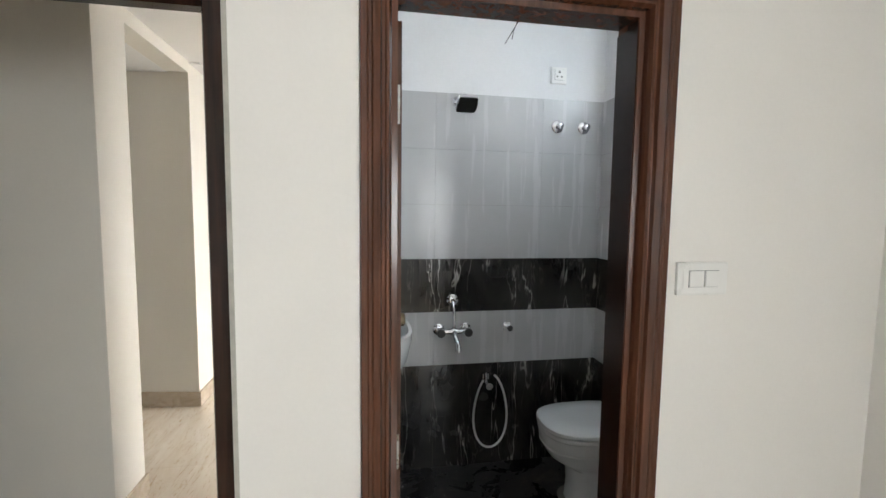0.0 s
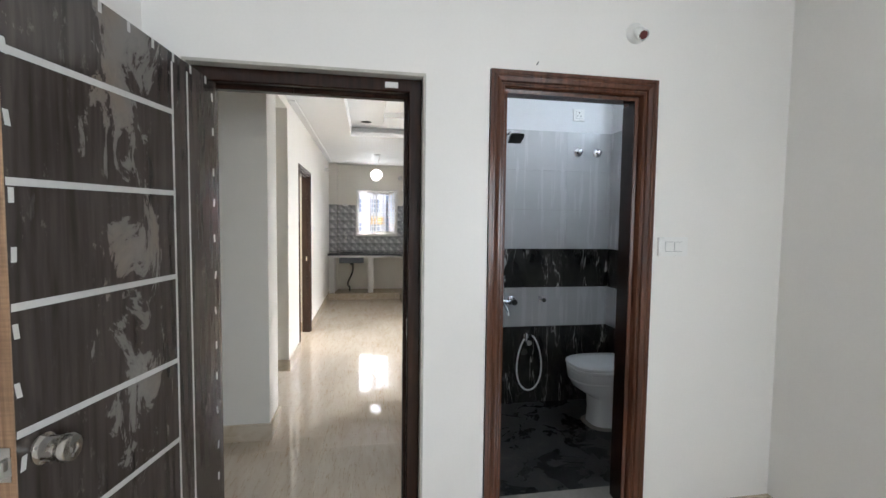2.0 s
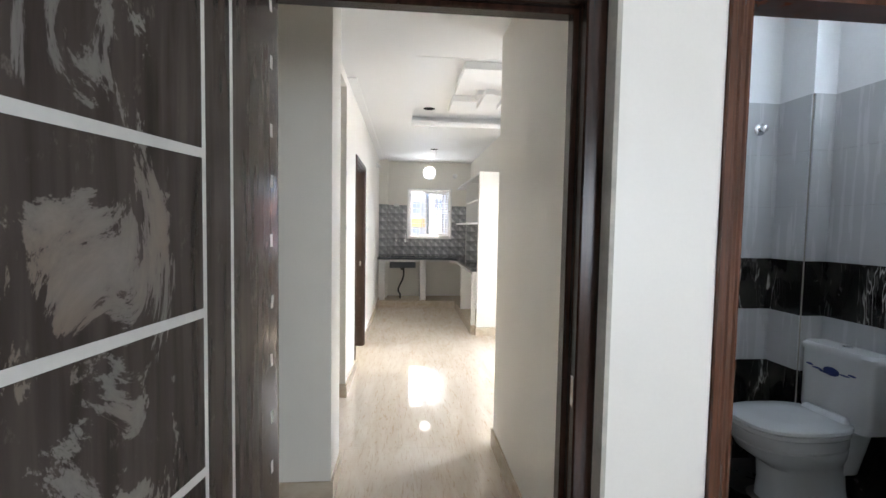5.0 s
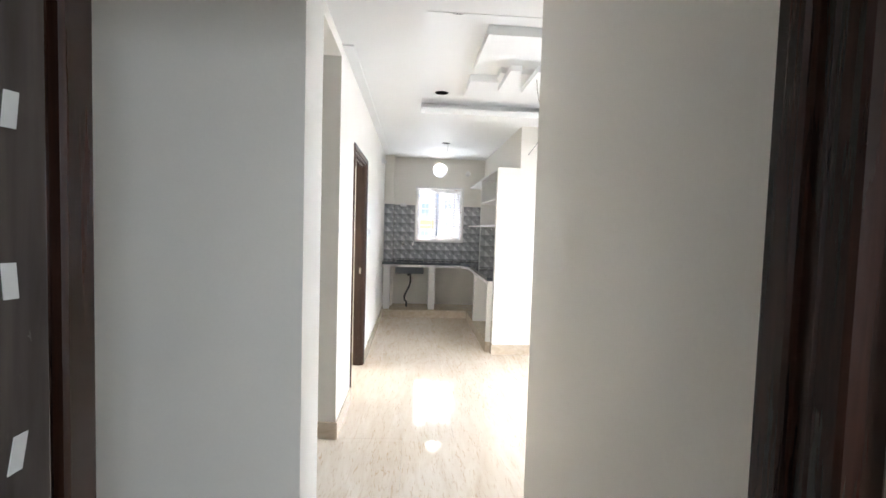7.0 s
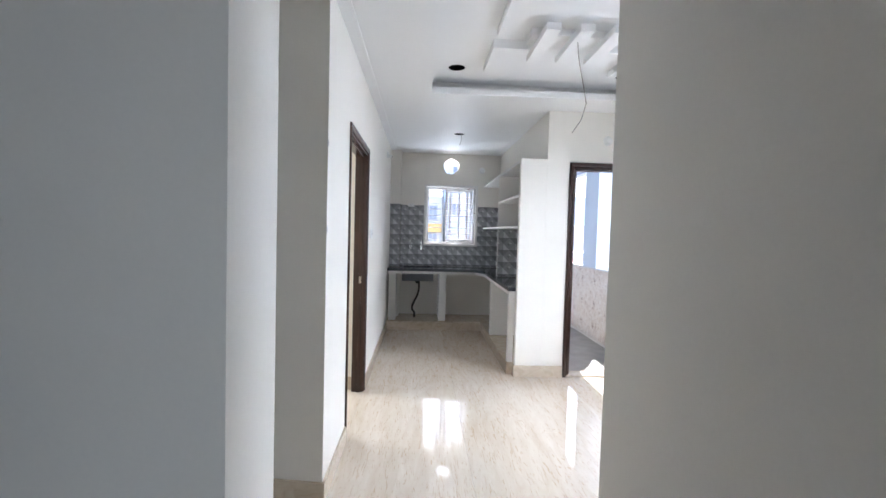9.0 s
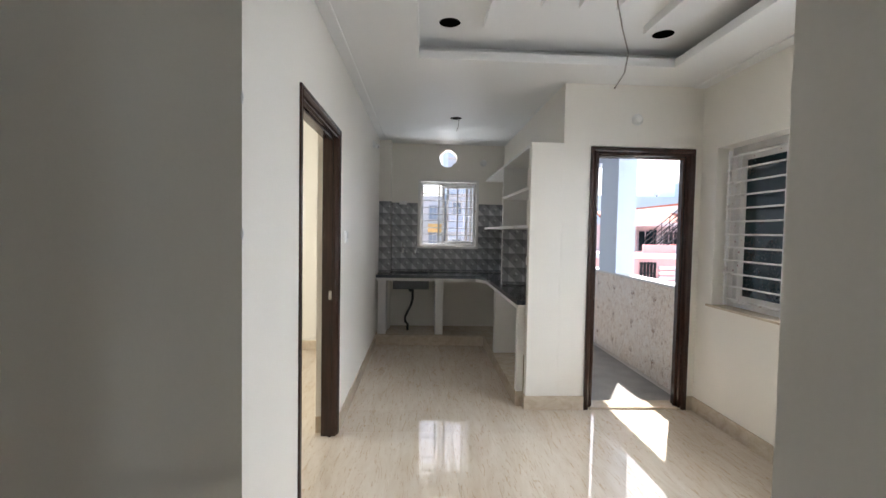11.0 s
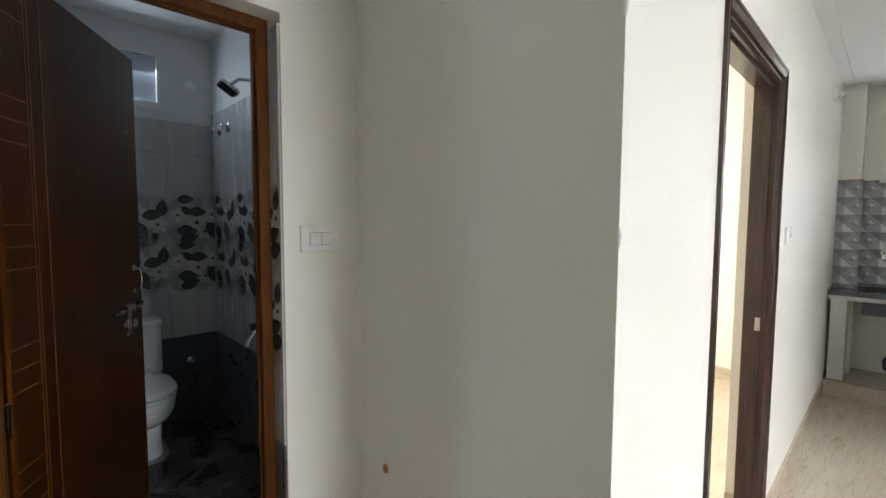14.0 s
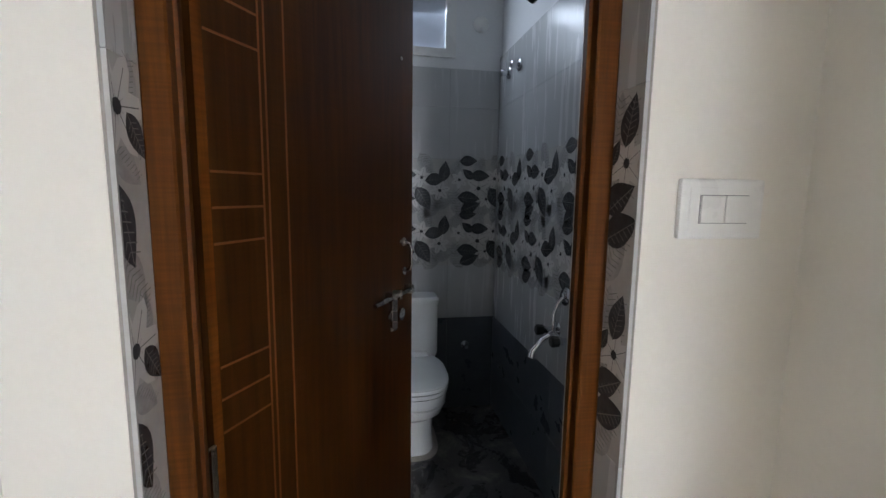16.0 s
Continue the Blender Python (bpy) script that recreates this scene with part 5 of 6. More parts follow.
pink = facade("pink_house", "pink rendered house with a flat terrace and pale coping", 4.2, 15.5, 17, 24.0, -9.5, 0.55, "pink", [(12.2, -1.6, 1.0, 0.9)])
block(pink, "coping", 4.1, 15.6, 16.86, 17.25, 0.55, 0.73, "outwhite", "pale coping")
block(pink, "terrace_wall", 8.8, 10.15, 19.3, 19.5, 0.55, 1.02, "pink")
block(pink, "terrace_wall", 10.2, 13.0, 19.4, 19.6, 0.55, 1.0, "outgrey", "grey terrace wall")
block(pink, "terrace_cap", 10.15, 13.05, 19.35, 19.65, 1.0, 1.06, "redroof")
for k in range(4):
    block(pink, "louvre", 8.15, 9.0, 16.9, 17.0, 0.16 - 0.19 * k, 0.27 - 0.19 * k, "outwhite", "white louvre slat")
for k in range(5):
    block(pink, "grille_bar", 7.45 + 0.13 * k, 7.48 + 0.13 * k, 16.85, 16.99, -0.6, 0.42, "iron", "black window bar")
for k in range(3):
    block(pink, "grille_bar", 7.42, 8.0, 16.85, 16.99, -0.35 + 0.35 * k, -0.32 + 0.35 * k, "iron", "black window bar")
white = facade("white_house", "white house with arched windows and a red sloping eave", 9.0, 17.5, 25.2, 33, -9.5, 2.0, "outwhite", [(11.5, 0.55, 0.75, 1.1)])
block(white, "upper_storey", 13.7, 16.5, 23.5, 31, 2.0, 3.15, "outwhite")
block(white, "upper_cap", 13.6, 16.6, 23.4, 31, 3.15, 3.25, "redroof")
block(white, "upper_base", 13.7, 16.5, 23.6, 25.2, -9.5, 2.0, "outwhite")
bm = bmesh.new()
o = white.location
for ya, za, yb, zb in ((23.4, 1.98, 25.4, 2.62),):
    q = [(9.0, ya, za), (13.68, ya, za), (13.68, yb, zb), (9.0, yb, zb)]
    lo = [bm.verts.new((x - o.x, y - o.y, z - o.z)) for x, y, z in q]
    hi = [bm.verts.new((x - o.x, y - o.y, z + 0.12 - o.z)) for x, y, z in q]
    bm.faces.new(hi)
    bm.faces.new(lo[::-1])
    for k in range(4):
        bm.faces.new((lo[k], lo[(k + 1) % 4], hi[(k + 1) % 4], hi[k]))
part("eave", bm, "redroof", white, "red sloping eave")
block(white, "fascia", 9.0, 13.68, 23.3, 23.4, 1.90, 2.10, "outwhite")
for k in range(3):
    x = 13.10 + 0.27 * k
    bm = bmesh.new()
    pts = [(x - 0.09, 0.95), (x + 0.09, 0.95), (x + 0.09, 1.5), (x + 0.05, 1.62), (x, 1.66), (x - 0.05, 1.62), (x - 0.09, 1.5)]
    a = [bm.verts.new((px - o.x, 25.17 - o.y, pz - o.z)) for px, pz in pts]
    b = [bm.verts.new((px - o.x, 25.13 - o.y, pz - o.z)) for px, pz in pts]
    bm.faces.new(b)
    for i in range(7):
        bm.faces.new((a[i], a[(i + 1) % 7], b[(i + 1) % 7], b[i]))
    part("arched_window", bm, "tint", white, "dark arched window")
block(white, "door", 12.1, 12.5, 25.1, 25.18, 0.3, 1.75, "tint")
bluehouse = facade("blue_house", "pale blue flat-roofed house further off", 11, 46, 46.6, 60, -9.5, 5.55, "blue", [(25, 2.6, 1.6, 1.1)])
block(bluehouse, "penthouse", 27.0, 38, 48, 58, 5.55, 7.2, "blue")
block(bluehouse, "penthouse_roof", 26.7, 38.3, 47.6, 58, 7.2, 7.35, "outwhite")
for x in (30.2, 31.4):
    block(bluehouse, "penthouse_window", x, x + 1.0, 47.93, 48.0, 5.8, 6.6, "tint", "dark window")
for x, z in ((24.5, 5.9), (29.5, 5.95), (21.0, 5.75)):
    dish = thing("satellite_dish", "small pale satellite dish on a flat roof", "satellite dish", pose(x, 47.2, 5.55), "satellite dishes")
    part("mast", rod((0, 0, 0), (0, 0, 0.45), 0.05, 8), "iron", dish)
    part("dish", lathe([(0.5, 0.18), (0.45, 0.14), (0.25, 0.04), (0.001, 0.0)], 20, pose(0, 0, 0.6, 115, 0, 20)), "outwhite", dish, "", True)
kw = facade("white_apartment_building", "white apartment building seen through the kitchen window", -2.6, 0.75, 31.6, 40, -9.5, 3.9, "outwhite",
            [(x, z, 0.5, 0.9) for x in (-1.6, -0.25) for z in (-2.2, 0.5, 2.3)])
block(kw, "sign_board", -0.35, 0.62, 31.3, 31.6, 1.35, 1.95, "yellow", "yellow board")
kb = facade("pale_blue_apartment_building", "tall pale blue apartment building with framed windows", 0.95, 3.6, 30.5, 40, -9.5, 9.5, "blue",
            [(x, z, 0.55, 0.8) for x in (1.3, 2.5) for z in (-2.4, 0.1, 2.6, 5.1, 7.4)])
for z in (-1.2, 1.3, 3.8, 6.3):
    block(kb, "ledge", 0.9, 3.65, 30.2, 30.5, z, z + 0.12, "outwhite", "white ledge")
stair = thing("iron_staircase", "black iron outdoor staircase with rails going up to a roof", "staircase", pose(9.6, 19.9, 0.55))
for y in (0.0, 0.9):
    for dz in (0.3, 0.55, 0.8):
        part("rail", rod((0, y, dz), (1.9, y, 1.62 + dz), 0.022, 6), "iron", stair)
    part("stringer", rod((0, y, 0), (1.9, y, 1.62), 0.04, 6), "iron", stair)
    part("landing_rail", rod((1.9, y, 2.42), (2.6, y, 2.42), 0.022, 6), "iron", stair)
    for k in range(6):
        part("post", rod((0.38 * k, y, 0.324 * k), (0.38 * k, y, 0.8 + 0.324 * k), 0.02, 6), "iron", stair)
for k in range(9):
    part("step", box(0.21 * k, 0.21 * k + 0.2, 0.0, 0.9, 0.02 + 0.18 * k, 0.04 + 0.18 * k), "iron", stair)
part("landing", box(1.9, 2.7, 0, 0.9, 1.6, 1.64), "iron", stair)
for x in (2.65,):
    part("landing_post", rod((x, 0.02, 0.0), (x, 0.02, 2.42), 0.03, 6), "iron", stair)
pot = thing("potted_plant", "small plant with orange flowers in a terracotta pot outdoors", "plant", pose(12.0, 19.5, 1.06))
part("pot", lathe([(0.12, 0), (0.16, 0.2), (0.14, 0.2), (0.001, 0.18)], 16), "terracotta", pot, "", True)
green, flower = bmesh.new(), bmesh.new()
for k in range(220):
    a, r, z = random.uniform(0, 6.28), random.uniform(0, 0.34), random.uniform(0.18, 0.55)
    c = Vector((r * math.cos(a), r * math.sin(a) * 0.6, z - r * 0.5))
    u = Vector((random.uniform(-1, 1), random.uniform(-1, 1), random.uniform(-0.3, 1))).normalized() * 0.07
    w = u.orthogonal().normalized() * 0.022
    b = flower if k % 3 == 0 else green
    b.faces.new([b.verts.new(p) for p in (c - u, c + w, c + u, c - w)])
part("leaves", green, "leaf", pot)
part("flowers", flower, "terracotta", pot, "orange flowers")
# Out-of-view slab, added to keep the sun off the kitchen floor.
part("wall_sun_blocker", box(-0.95, 0.25, 7.221, 7.67, 2.16, 2.24), "outwhite", None, "unseen slab added above the kitchen window to block the sun", kind="structure")

# ---- skirting ----
def skirt(*runs):
    """Runs of skirting, each (x0, x1, y0, y1), 11 cm high."""
    for r in runs:
        part("baseboard", box(*r, 0, 0.112, 0.002), "trim", kind="structure")


T = 0.014
bm = bmesh.new()
q = [(-1.265 + T, 2.54 - T), (-1.265 + T, 2.54), (-1.265, 2.545), (-2.40, 2.709), (-2.40, 2.692), (-1.268, 2.54 - T)]
lo, hi = [bm.verts.new((x, y, 0)) for x, y in q], [bm.verts.new((x, y, 0.112)) for x, y in q]
bm.faces.new(lo)
bm.faces.new(hi[::-1])
for k in range(6):
    bm.faces.new((lo[k], lo[(k + 1) % 6], hi[(k + 1) % 6], hi[k]))
part("baseboard", bm, "trim", kind="structure")
skirt((-1.33, -1.190, -T, 0), (-0.280, -0.001, -T, 0), (0.783, 1.48 - T, -T, 0), (1.48 - T, 1.48, -4.5, 0), (-1.33, -1.33 + T, -4.5, -T),
      (-1.31, 1.46, -4.5, -4.5 + T),
      (-2.41, -1.15 + T, 1.165 - T, 1.165), (-1.15, -1.15 + T, 1.165, 1.44 + T), (-2.39 + T, -1.15, 1.44, 1.44 + T), (-0.2 - T, -0.2, 0.2, 1.69 + T),
      (-0.2, 1.535 - T, 1.69, 1.69 + T), (1.535 - T, 1.535, 1.69, 4.53 - T), (1.479, 1.535, 4.53 - T, 4.53), (0.155 - T, 0.627, 4.53 - T, 4.53),
      (0.155 - T, 0.155, 4.53, 4.60), (-1.265, -1.265 + T, 2.54, 3.174), (-1.265, -1.265 + T, 4.151, 6.48),
      (-2.415, -2.415 + T, 1.44, 1.602), (-2.415, -2.415 + T, 2.391, 2.695), (-1.415, -1.366, 4.15 - T, 4.15),
      (-4.585, -1.415, 6.25 - T, 6.25), (-4.585, -1.415, 3.0, 3.0 + T), (-4.585, -4.585 + T, 3.0 + T, 6.25 - T), (-2.38, -1.16, 0.2, 0.2 + T))

# ---- floors ----
part("floor_slab", box(-4.8, 1.75, -4.7, 7.25, -0.25, -0.012), "concrete", kind="structure")


def tiles(parent, x0, x1, y0, y1, w, d, material, z=0.0, gap=0.0004, thick=0.010, skip=()):
    """Floor tiles laid edge to edge with fine joints, clipped to a rectangle."""
    y = y0
    j = 0
    while y < y1 - 1e-4:
        x = x0
        while x < x1 - 1e-4:
            xe, ye = min(x + w, x1), min(y + d, y1)
            part("tile", box(x + gap, xe - gap, y + gap, ye - gap, z - thick, z), material, parent)
            x += w
        y += d
        j += 1


floor_main = part("floor", box(-2.41, 1.55, -4.51, 7.07, -0.0115, -0.004), "concrete", None, "glossy cream marble tile floor", kind="structure")
for r in ((-1.33, 1.48, -4.5, 0), (-1.189, -0.281, 0, 0.2), (-2.39, -0.2, 0.2, 1.165), (-1.15, -0.2, 1.165, 1.69), (-2.415, -1.15, 1.44, 1.69), (-2.415, 1.535, 1.69, 2.54), (-2.415, -1.265, 2.54, 2.71),
          (-1.265, 1.535, 2.54, 4.53), (-1.265, 0.41, 4.53, 6.52), (-1.415, -1.265, 3.175, 4.15)):
    tiles(floor_main, *r, 0.8, 0.8, "floor")
floor_room = part("floor_room", box(-4.585, -1.415, 2.9, 6.25, -0.0115, -0.004), "concrete", None, "cream marble tile floor", kind="structure")
tiles(floor_room, -4.585, -1.415, 2.9, 6.25, 0.8, 0.8, "floor")
part("floor_bath", box(-0.04, 1.48, 0.2, 1.329, -0.01, 0.08), "bfloor", None, "dusty black bathroom floor", kind="structure")
part("floor_toilet", box(-4.385, -2.417, 1.1, 2.744, -0.011, 0.0), "tfloor", None, "dusty black toilet floor", kind="structure")


# ---- wall tiles ----
def wall_tiles(name, label, origin, rz, length, rows, tw, parent_thick=0.004, gap=0.0005, start=0.0):
    """Courses of wall tiles on a backing; local x along the wall, -y to the room. rows: (z0, z1, material)."""
    back = part(name, box(0, length, -parent_thick, 0, rows[0][0], rows[-1][1]), "concrete", None, label, kind="structure")
    back.matrix_world = pose(*origin, 0, 0, rz)
    for z0, z1, m in rows:
        x = start
        while x < length - 1e-4:
            a, b = max(0, x), min(x + tw, length)
            if b - a > 0.01:
                part("tile", box(a + gap, b - gap, -parent_thick - 0.007, -parent_thick, z0 + gap, z1 - gap), m, back)
            x += tw
    return back


BR = [(0.08, 0.375, "bm"), (0.375, 0.675, "bm"), (0.675, 0.975, "btile"), (0.975, 1.270, "bm"), (1.270, 1.565, "btile"), (1.565, 1.860, "btile"), (1.860, 2.155, "btile")]
wall_tiles("wall_tiles_bath_north", "black marble and pale grey tiles in bands on the bathroom wall", (-0.04, 1.329, 0), 0, 1.39, BR, 0.6, start=-0.18)
wall_tiles("wall_tiles_bath_duct", "black marble and pale grey tile bands", (1.35, 1.337, 0), -90, 0.217, BR, 0.6)
wall_tiles("wall_tiles_bath_duct_front", "black marble and pale grey tile bands", (1.35, 1.12, 0), 0, 0.13, BR, 0.6)
wall_tiles("wall_tiles_bath_east", "black marble and pale grey tile bands", (1.48, 1.12, 0), -90, 0.92, BR, 0.6)
wall_tiles("wall_tiles_bath_west", "black marble and pale grey tile bands", (-0.04, 0.2, 0), 90, 1.12, BR, 0.6)
wall_tiles("wall_tiles_bath_reveal", "tile-clad side of the bathroom door opening", (0.782, 0.2, 0), -90, 0.045, [(0.09, 0.56, "btile"), (0.56, 1.0, "btile"), (1.0, 1.3, "bm"), (1.3, 2.09, "btile")], 0.6)
TR = [(0.0, 0.30, "slate"), (0.30, 0.60, "slate"), (0.60, 0.935, "btile"), (0.935, 1.258, "print_bg"), (1.258, 1.58, "print_bg"), (1.58, 1.88, "btile"), (1.88, 2.18, "btile")]
LEAVES = [(0.10, 0.312, 0.11, 3, 1), (0.10, 0.235, 0.09, 140, 1), (0.175, 0.225, 0.12, 0, 1), (0.35, 0.20, 0.13, 8, 1), (0.405, 0.25, 0.12, 85, 1), (0.105, 0.09, 0.14, -4, 1), (0.115, 0.035, 0.13, 22, 1), (0.275, 0.085, 0.16, -58, 1)]
FLOWERS = [(0.165, 0.15, 0.070), (0.215, 0.085, 0.050), (0.375, 0.135, 0.055), (0.045, 0.20, 0.045), (0.265, 0.21, 0.055)]
PALE_LEAVES = [(0.17, 0.275, 0.13, 70), (0.03, 0.27, 0.14, 60), (0.29, 0.29, 0.15, -60), (0.33, 0.05, 0.18, 60), (0.04, 0.06, 0.18, 110), (0.40, 0.07, 0.15, 20), (0.20, 0.03, 0.15, 10), (0.23, 0.16, 0.14, 40)]
SOUTH_REVEAL = ([(0.057, 0.235, 0.075, -55, 1), (0.0, 0.11, 0.135, -66, 1)], [(0.012, 0.27, 0.065)], [(0.02, 0.035, 0.11, -50), (0.03, 0.19, 0.08, -35), (0.045, 0.31, 0.08, 80)])
NORTH_REVEAL = ([(0.050, 0.285, 0.09, 75, 1), (0.028, 0.155, 0.10, 25, 1), (0.040, 0.10, 0.11, 20, 1), (0.01, 0.235, 0.05, 60, 1)], [(0.045, 0.215, 0.05)], [(0.01, 0.28, 0.12, 80), (0.03, 0.215, 0.13, 70), (0.02, 0.05, 0.12, 50)])


def print_band(parent, length, z0, tile_w=0.45, pattern=(LEAVES, FLOWERS, PALE_LEAVES), scale=1.0, y=-0.0118):
    """Printed leaves and flowers, a film on the tiles of one course."""
    dark, light, line, mid = bmesh.new(), bmesh.new(), bmesh.new(), bmesh.new()

    def poly(bm, pts, dy):
        pts = [(min(max(x, 0.002), length - 0.002), z) for x, z in pts]
        if max(p[0] for p in pts) - min(p[0] for p in pts) > 0.006:
            f = bm.faces.new([bm.verts.new((x, y - dy, z)) for x, z in pts])
            f.normal_update()

    x = 0.0
    while x < length:
        for lx, lz, L, ang in pattern[2]:
            ca, sa, L2 = math.cos(math.radians(ang)), math.sin(math.radians(ang)), L * scale
            cx, cz = x + lx * scale, z0 + lz * scale
            up = [(t, 0.30 * math.sin(math.pi * t ** 0.8)) for t in [k / 7 for k in range(8)]]
            pts = up + [(t, -v) for t, v in up[-2:0:-1]]
            poly(mid, [(cx + L2 * ((t - 0.5) * ca - s * sa), cz + L2 * ((t - 0.5) * sa + s * ca)) for t, s in pts], 0.0001)
            for k in range(9):
                t = -0.42 + 0.095 * k
                for sg in (-1, 1):
                    poly(line, [(cx + L2 * (p * ca - q * sa), cz + L2 * (p * sa + q * ca)) for p, q in ((t, 0), (t + 0.09, sg * 0.19), (t + 0.102, sg * 0.19), (t + 0.012, 0))], 0.00015)
        for lx, lz, r in pattern[1]:
            for k in range(6):
                a = k * math.pi / 3 + lx * 9
                cx, cz = x + lx * scale, z0 + lz * scale
                R = r * scale * 1.15
                ca, sa = math.cos(a), math.sin(a)
                poly(light, [(cx + R * (t * ca - s * sa), cz + R * (t * sa + s * ca)) for t, s in ((0.05, 0), (0.45, -0.28), (0.85, -0.2), (1.05, 0.0), (0.85, 0.2), (0.45, 0.28))], 0.0002)
                poly(line, [(cx + R * (t * ca - s * sa), cz + R * (t * sa + s * ca)) for t, s in ((0.1, -0.012), (0.8, -0.012), (0.8, 0.012), (0.1, 0.012))], 0.0004)
            poly(dark, [(cx + 0.16 * R * math.cos(q), cz + 0.16 * R * math.sin(q)) for q in [k * math.pi / 4 for k in range(8)]], 0.0006)
        for lx, lz, L, ang, _ in pattern[0]:
            a = math.radians(ang)
            ca, sa = math.cos(a), math.sin(a)
            cx, cz, L2 = x + lx * scale, z0 + lz * scale, L * scale
            up = [(t, 0.30 * math.sin(math.pi * t ** 0.8)) for t in [k / 9 for k in range(10)]]
            pts = up + [(t, -v * 0.9) for t, v in up[-2:0:-1]]
            poly(dark, [(cx + L2 * ((t - 0.5) * ca - s * sa), cz + L2 * ((t - 0.5) * sa + s * ca)) for t, s in pts], 0.0005)
            poly(line, [(cx + L2 * (t * ca - s * sa), cz + L2 * (t * sa + s * ca)) for t, s in ((-0.5, -0.008), (0.45, -0.008), (0.45, 0.008), (-0.5, 0.008))], 0.0007)
            for k in range(6):
                t = -0.3 + 0.12 * k
                for sg in (-1, 1):
                    poly(line, [(cx + L2 * (p * ca - q * sa), cz + L2 * (p * sa + q * ca)) for p, q in ((t, 0), (t + 0.10, sg * 0.18), (t + 0.115, sg * 0.18), (t + 0.015, 0))], 0.0007)
        x += tile_w * scale
    for nm, bm, m in (("petal_print", light, "print_light"), ("pale_leaf_print", mid, "print_mid"), ("leaf_print", dark, "print_dark"), ("line_print", line, "print_line")):
        part(nm, bm, m, parent, kind="stuff")


tn = wall_tiles("wall_tiles_toilet_north", "pale tiles with a band of printed leaves and flowers over dark slate tiles", (-4.385, 2.744, 0), 0, 1.70, TR, 0.45)
tw = wall_tiles("wall_tiles_toilet_west", "pale tiles with a band of printed leaves and flowers over dark slate tiles", (-4.385, 1.1, 0), 90, 1.63, TR[:-1] + [(1.88, 2.10, "btile")], 0.45, start=-0.02)
for t, ln in ((tn, 1.70), (tw, 1.63)):
    print_band(t, ln, 0.935)
    print_band(t, ln, 1.258)
RV = [(0.0, 0.60, "slate"), (0.60, 0.90, "btile"), (0.90, 1.56, "print_bg"), (1.56, 2.11, "btile")]
rr = wall_tiles("wall_tiles_reveal_north", "tile-clad side of the toilet door opening with printed leaves", (-2.498, 2.390, 0), 0, 0.082, RV, 0.6)
rl = wall_tiles("wall_tiles_reveal_south", "tile-clad side of the toilet door opening with printed leaves", (-2.416, 1.603, 0), 180, 0.082, RV, 0.6)
for t, pat in ((rr, NORTH_REVEAL), (rl, SOUTH_REVEAL)):
    print_band(t, 0.082, 0.88, 0.45, pat)
    print_band(t, 0.082, 1.22, 0.45, pat)

wall_tiles("wall_tiles_kitchen_divider", "grey pyramid-pattern kitchen tiles", (0.16, 5.709, 0), 0, 0.245, [(0.872, 1.18, "relief"), (1.18, 1.455, "relief")], 0.3)
KR = [(0.872, 1.18, "relief"), (1.18, 1.49, "relief"), (1.49, 1.80, "relief")]
wall_tiles("wall_tiles_kitchen_column", "grey pyramid-pattern kitchen tiles", (-1.265, 6.85, 0), 0, 0.15, KR, 0.3)
wall_tiles("wall_tiles_kitchen_column_side", "grey pyramid-pattern kitchen tiles", (-1.115, 6.85, 0), 90, 0.22, KR, 0.3)
wall_tiles("wall_tiles_kitchen_left", "grey pyramid-pattern kitchen tiles", (-1.115, 7.07, 0), 0, 0.352, KR, 0.3)
wall_tiles("wall_tiles_kitchen_middle", "grey pyramid-pattern kitchen tiles", (-0.763, 7.07, 0), 0, 0.829, [(0.872, 1.185, "relief")], 0.3)
wall_tiles("wall_tiles_kitchen_right", "grey pyramid-pattern kitchen tiles", (0.068, 7.07, 0), 0, 0.342, KR, 0.3)
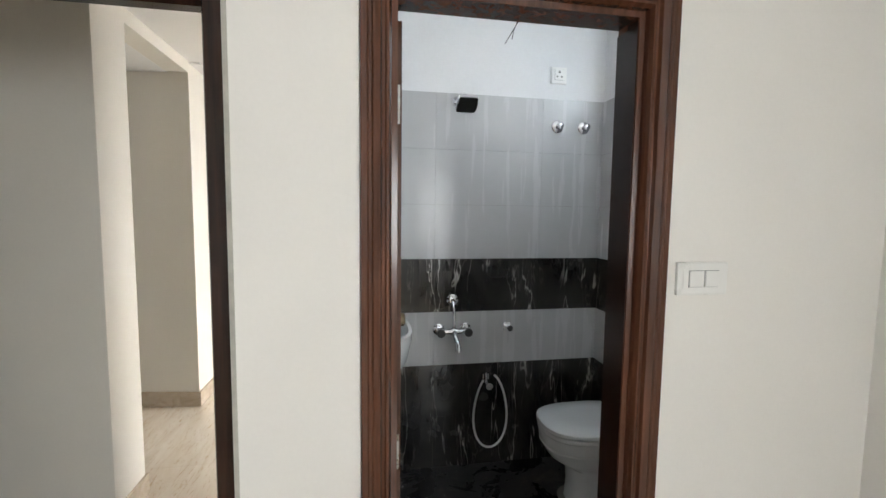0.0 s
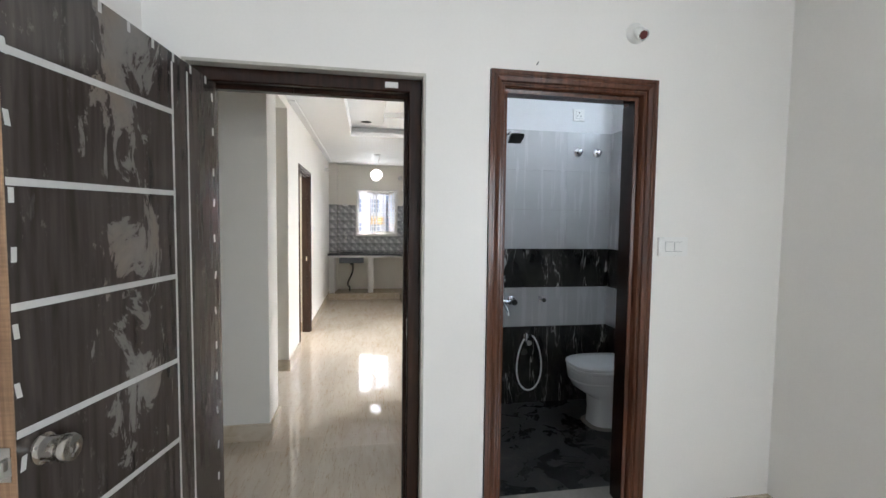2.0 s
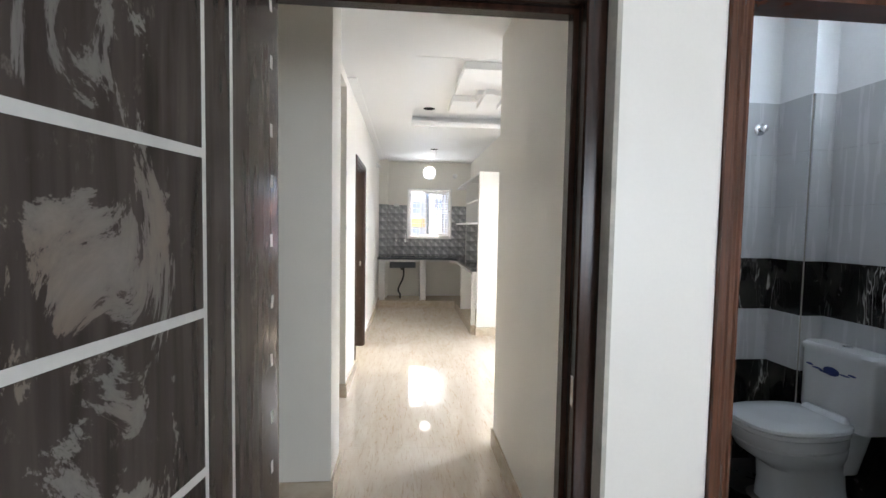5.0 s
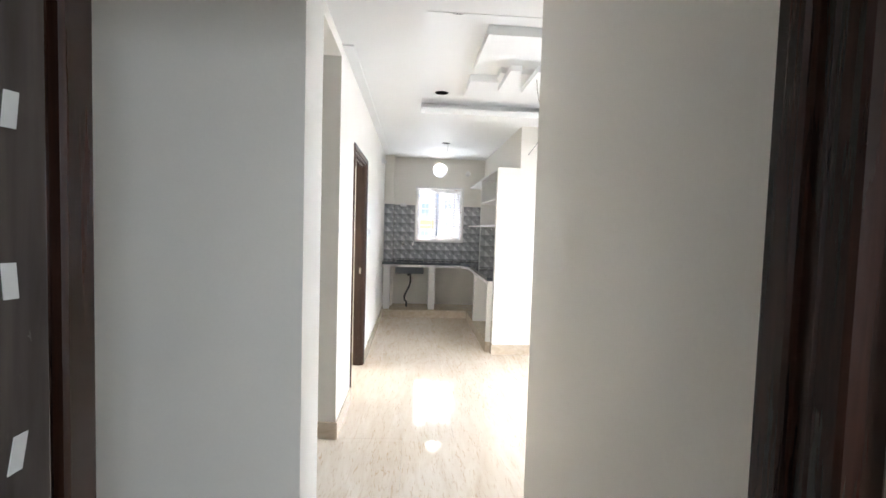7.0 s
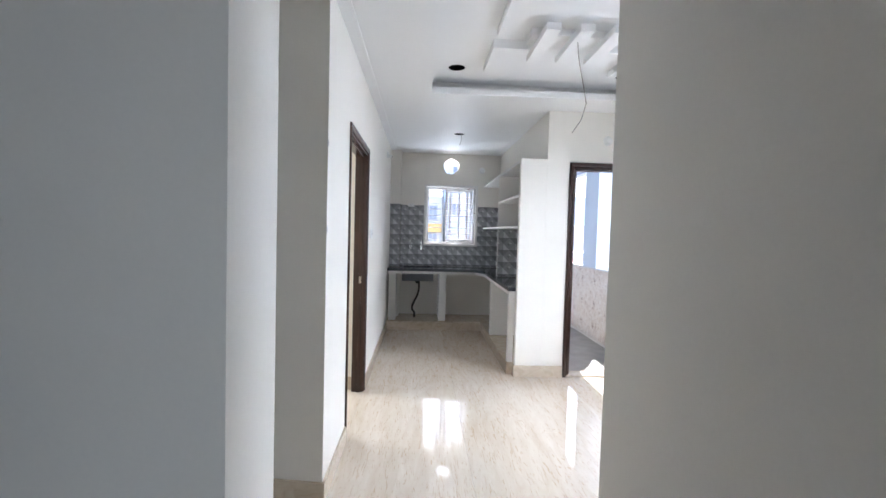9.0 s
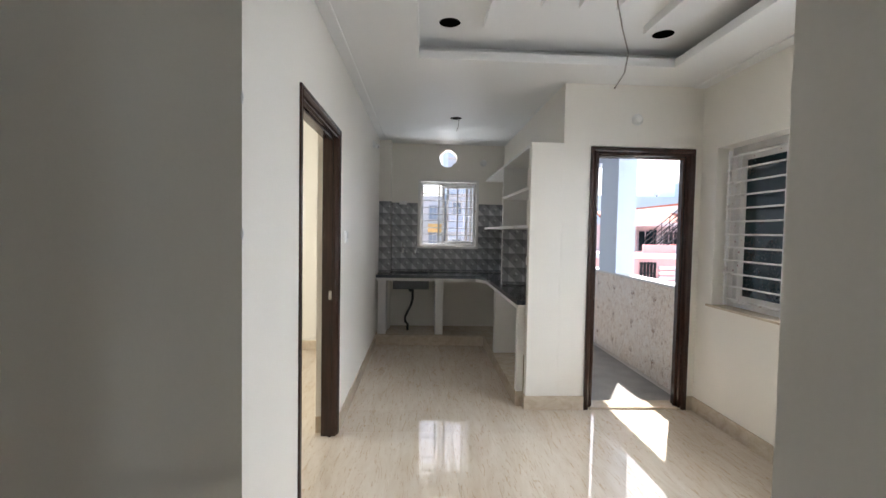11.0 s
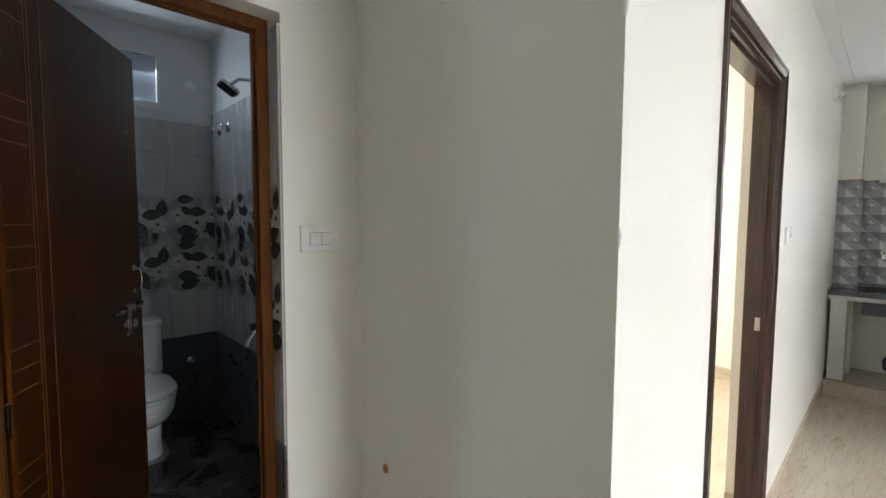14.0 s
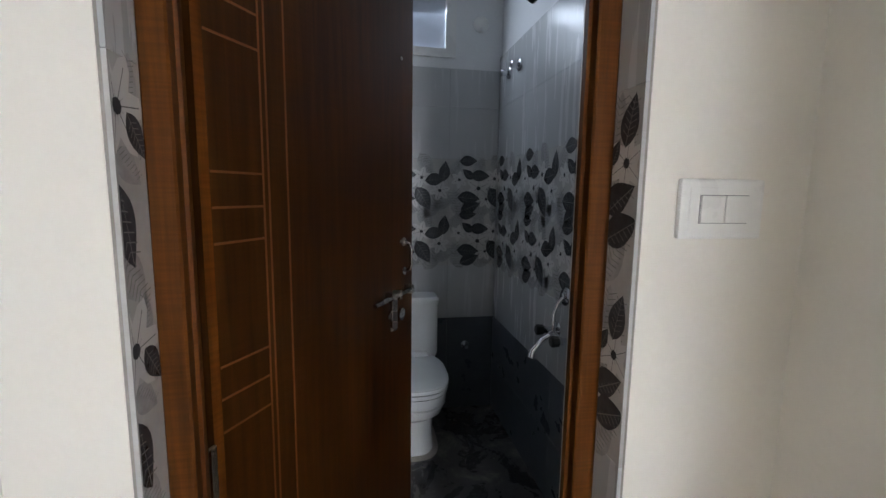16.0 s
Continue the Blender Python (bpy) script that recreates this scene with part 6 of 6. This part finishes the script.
wall_tiles("wall_tiles_kitchen_side", "grey pyramid-pattern kitchen tiles", (0.41, 7.05, 0), -90, 2.45, [(0.872, 1.18, "relief"), (1.18, 1.455, "relief")], 0.3)
parapet_back = wall_tiles("wall_tiles_parapet", "beige figured tiles on the balcony parapet", (1.61, 8.19, 0), -90, 3.5, [(0.0, 0.31, "ptile"), (0.31, 0.62, "ptile"), (0.62, 0.94, "ptile")], 0.45)
motif = bmesh.new()
for k in range(8):
    for z in (0.15, 0.46, 0.77):
        cx = 0.45 * k + 0.21
        for x0, z0, x1, z1, w in ((0, -0.05, 0.004, 0.01, 0.004), (0, -0.01, -0.03, 0.035, 0.008), (0.002, 0.0, 0.006, 0.05, 0.007), (0.004, -0.005, 0.034, 0.03, 0.008),
                                  (-0.03, 0.035, -0.012, 0.05, 0.005), (0.034, 0.03, 0.02, 0.045, 0.005), (0, -0.04, 0.016, -0.03, 0.005)):
            d = Vector((x1 - x0, 0, z1 - z0)).normalized()
            n = Vector((-d.z, 0, d.x)) * w
            a, b = Vector((cx + x0, -0.0116, z + z0)), Vector((cx + x1, -0.0116, z + z1))
            motif.faces.new([motif.verts.new(p) for p in (a, (a + b) / 2 - n, b, (a + b) / 2 + n)])
part("motif_print", motif, "print_brown", parapet_back, "brown printed twig figures", kind="stuff")

# exhaust hole edge and putty marks
plug = thing("wall_plug_mark", "small broken plaster mark with a plug low on the cream wall", "wall mark", pose(-2.18, 2.663, 0.50, 0, 0, -9))
part("mark", lathe([(0.017, 0), (0.014, 0.006), (0.007, 0.003), (0.001, 0.002)], 9, pose(0, 0, 0, 90)), "terracotta", plug)
chips = thing("corner_chips", "small chipped plaster spots on the wall corner", "wall mark", pose(-1.265, 2.54, 1.40))
for z in (0.43, 0.0):
    part("chip", loft([(z - 0.02, 0.0, 0.0, 0.003, 0.003, 2), (z, 0.0, 0.0, 0.007, 0.006, 2), (z + 0.018, 0.0, 0.0, 0.003, 0.003, 2)], 7), "white", chips)
nail = thing("wall_nail", "small nail hook on the wall above the bathroom door", "nail", pose(0.205, 0, 2.135))
part("shank", rod((0, 0, 0), (0, -0.02, 0.004), 0.0022, 8), "iron", nail)
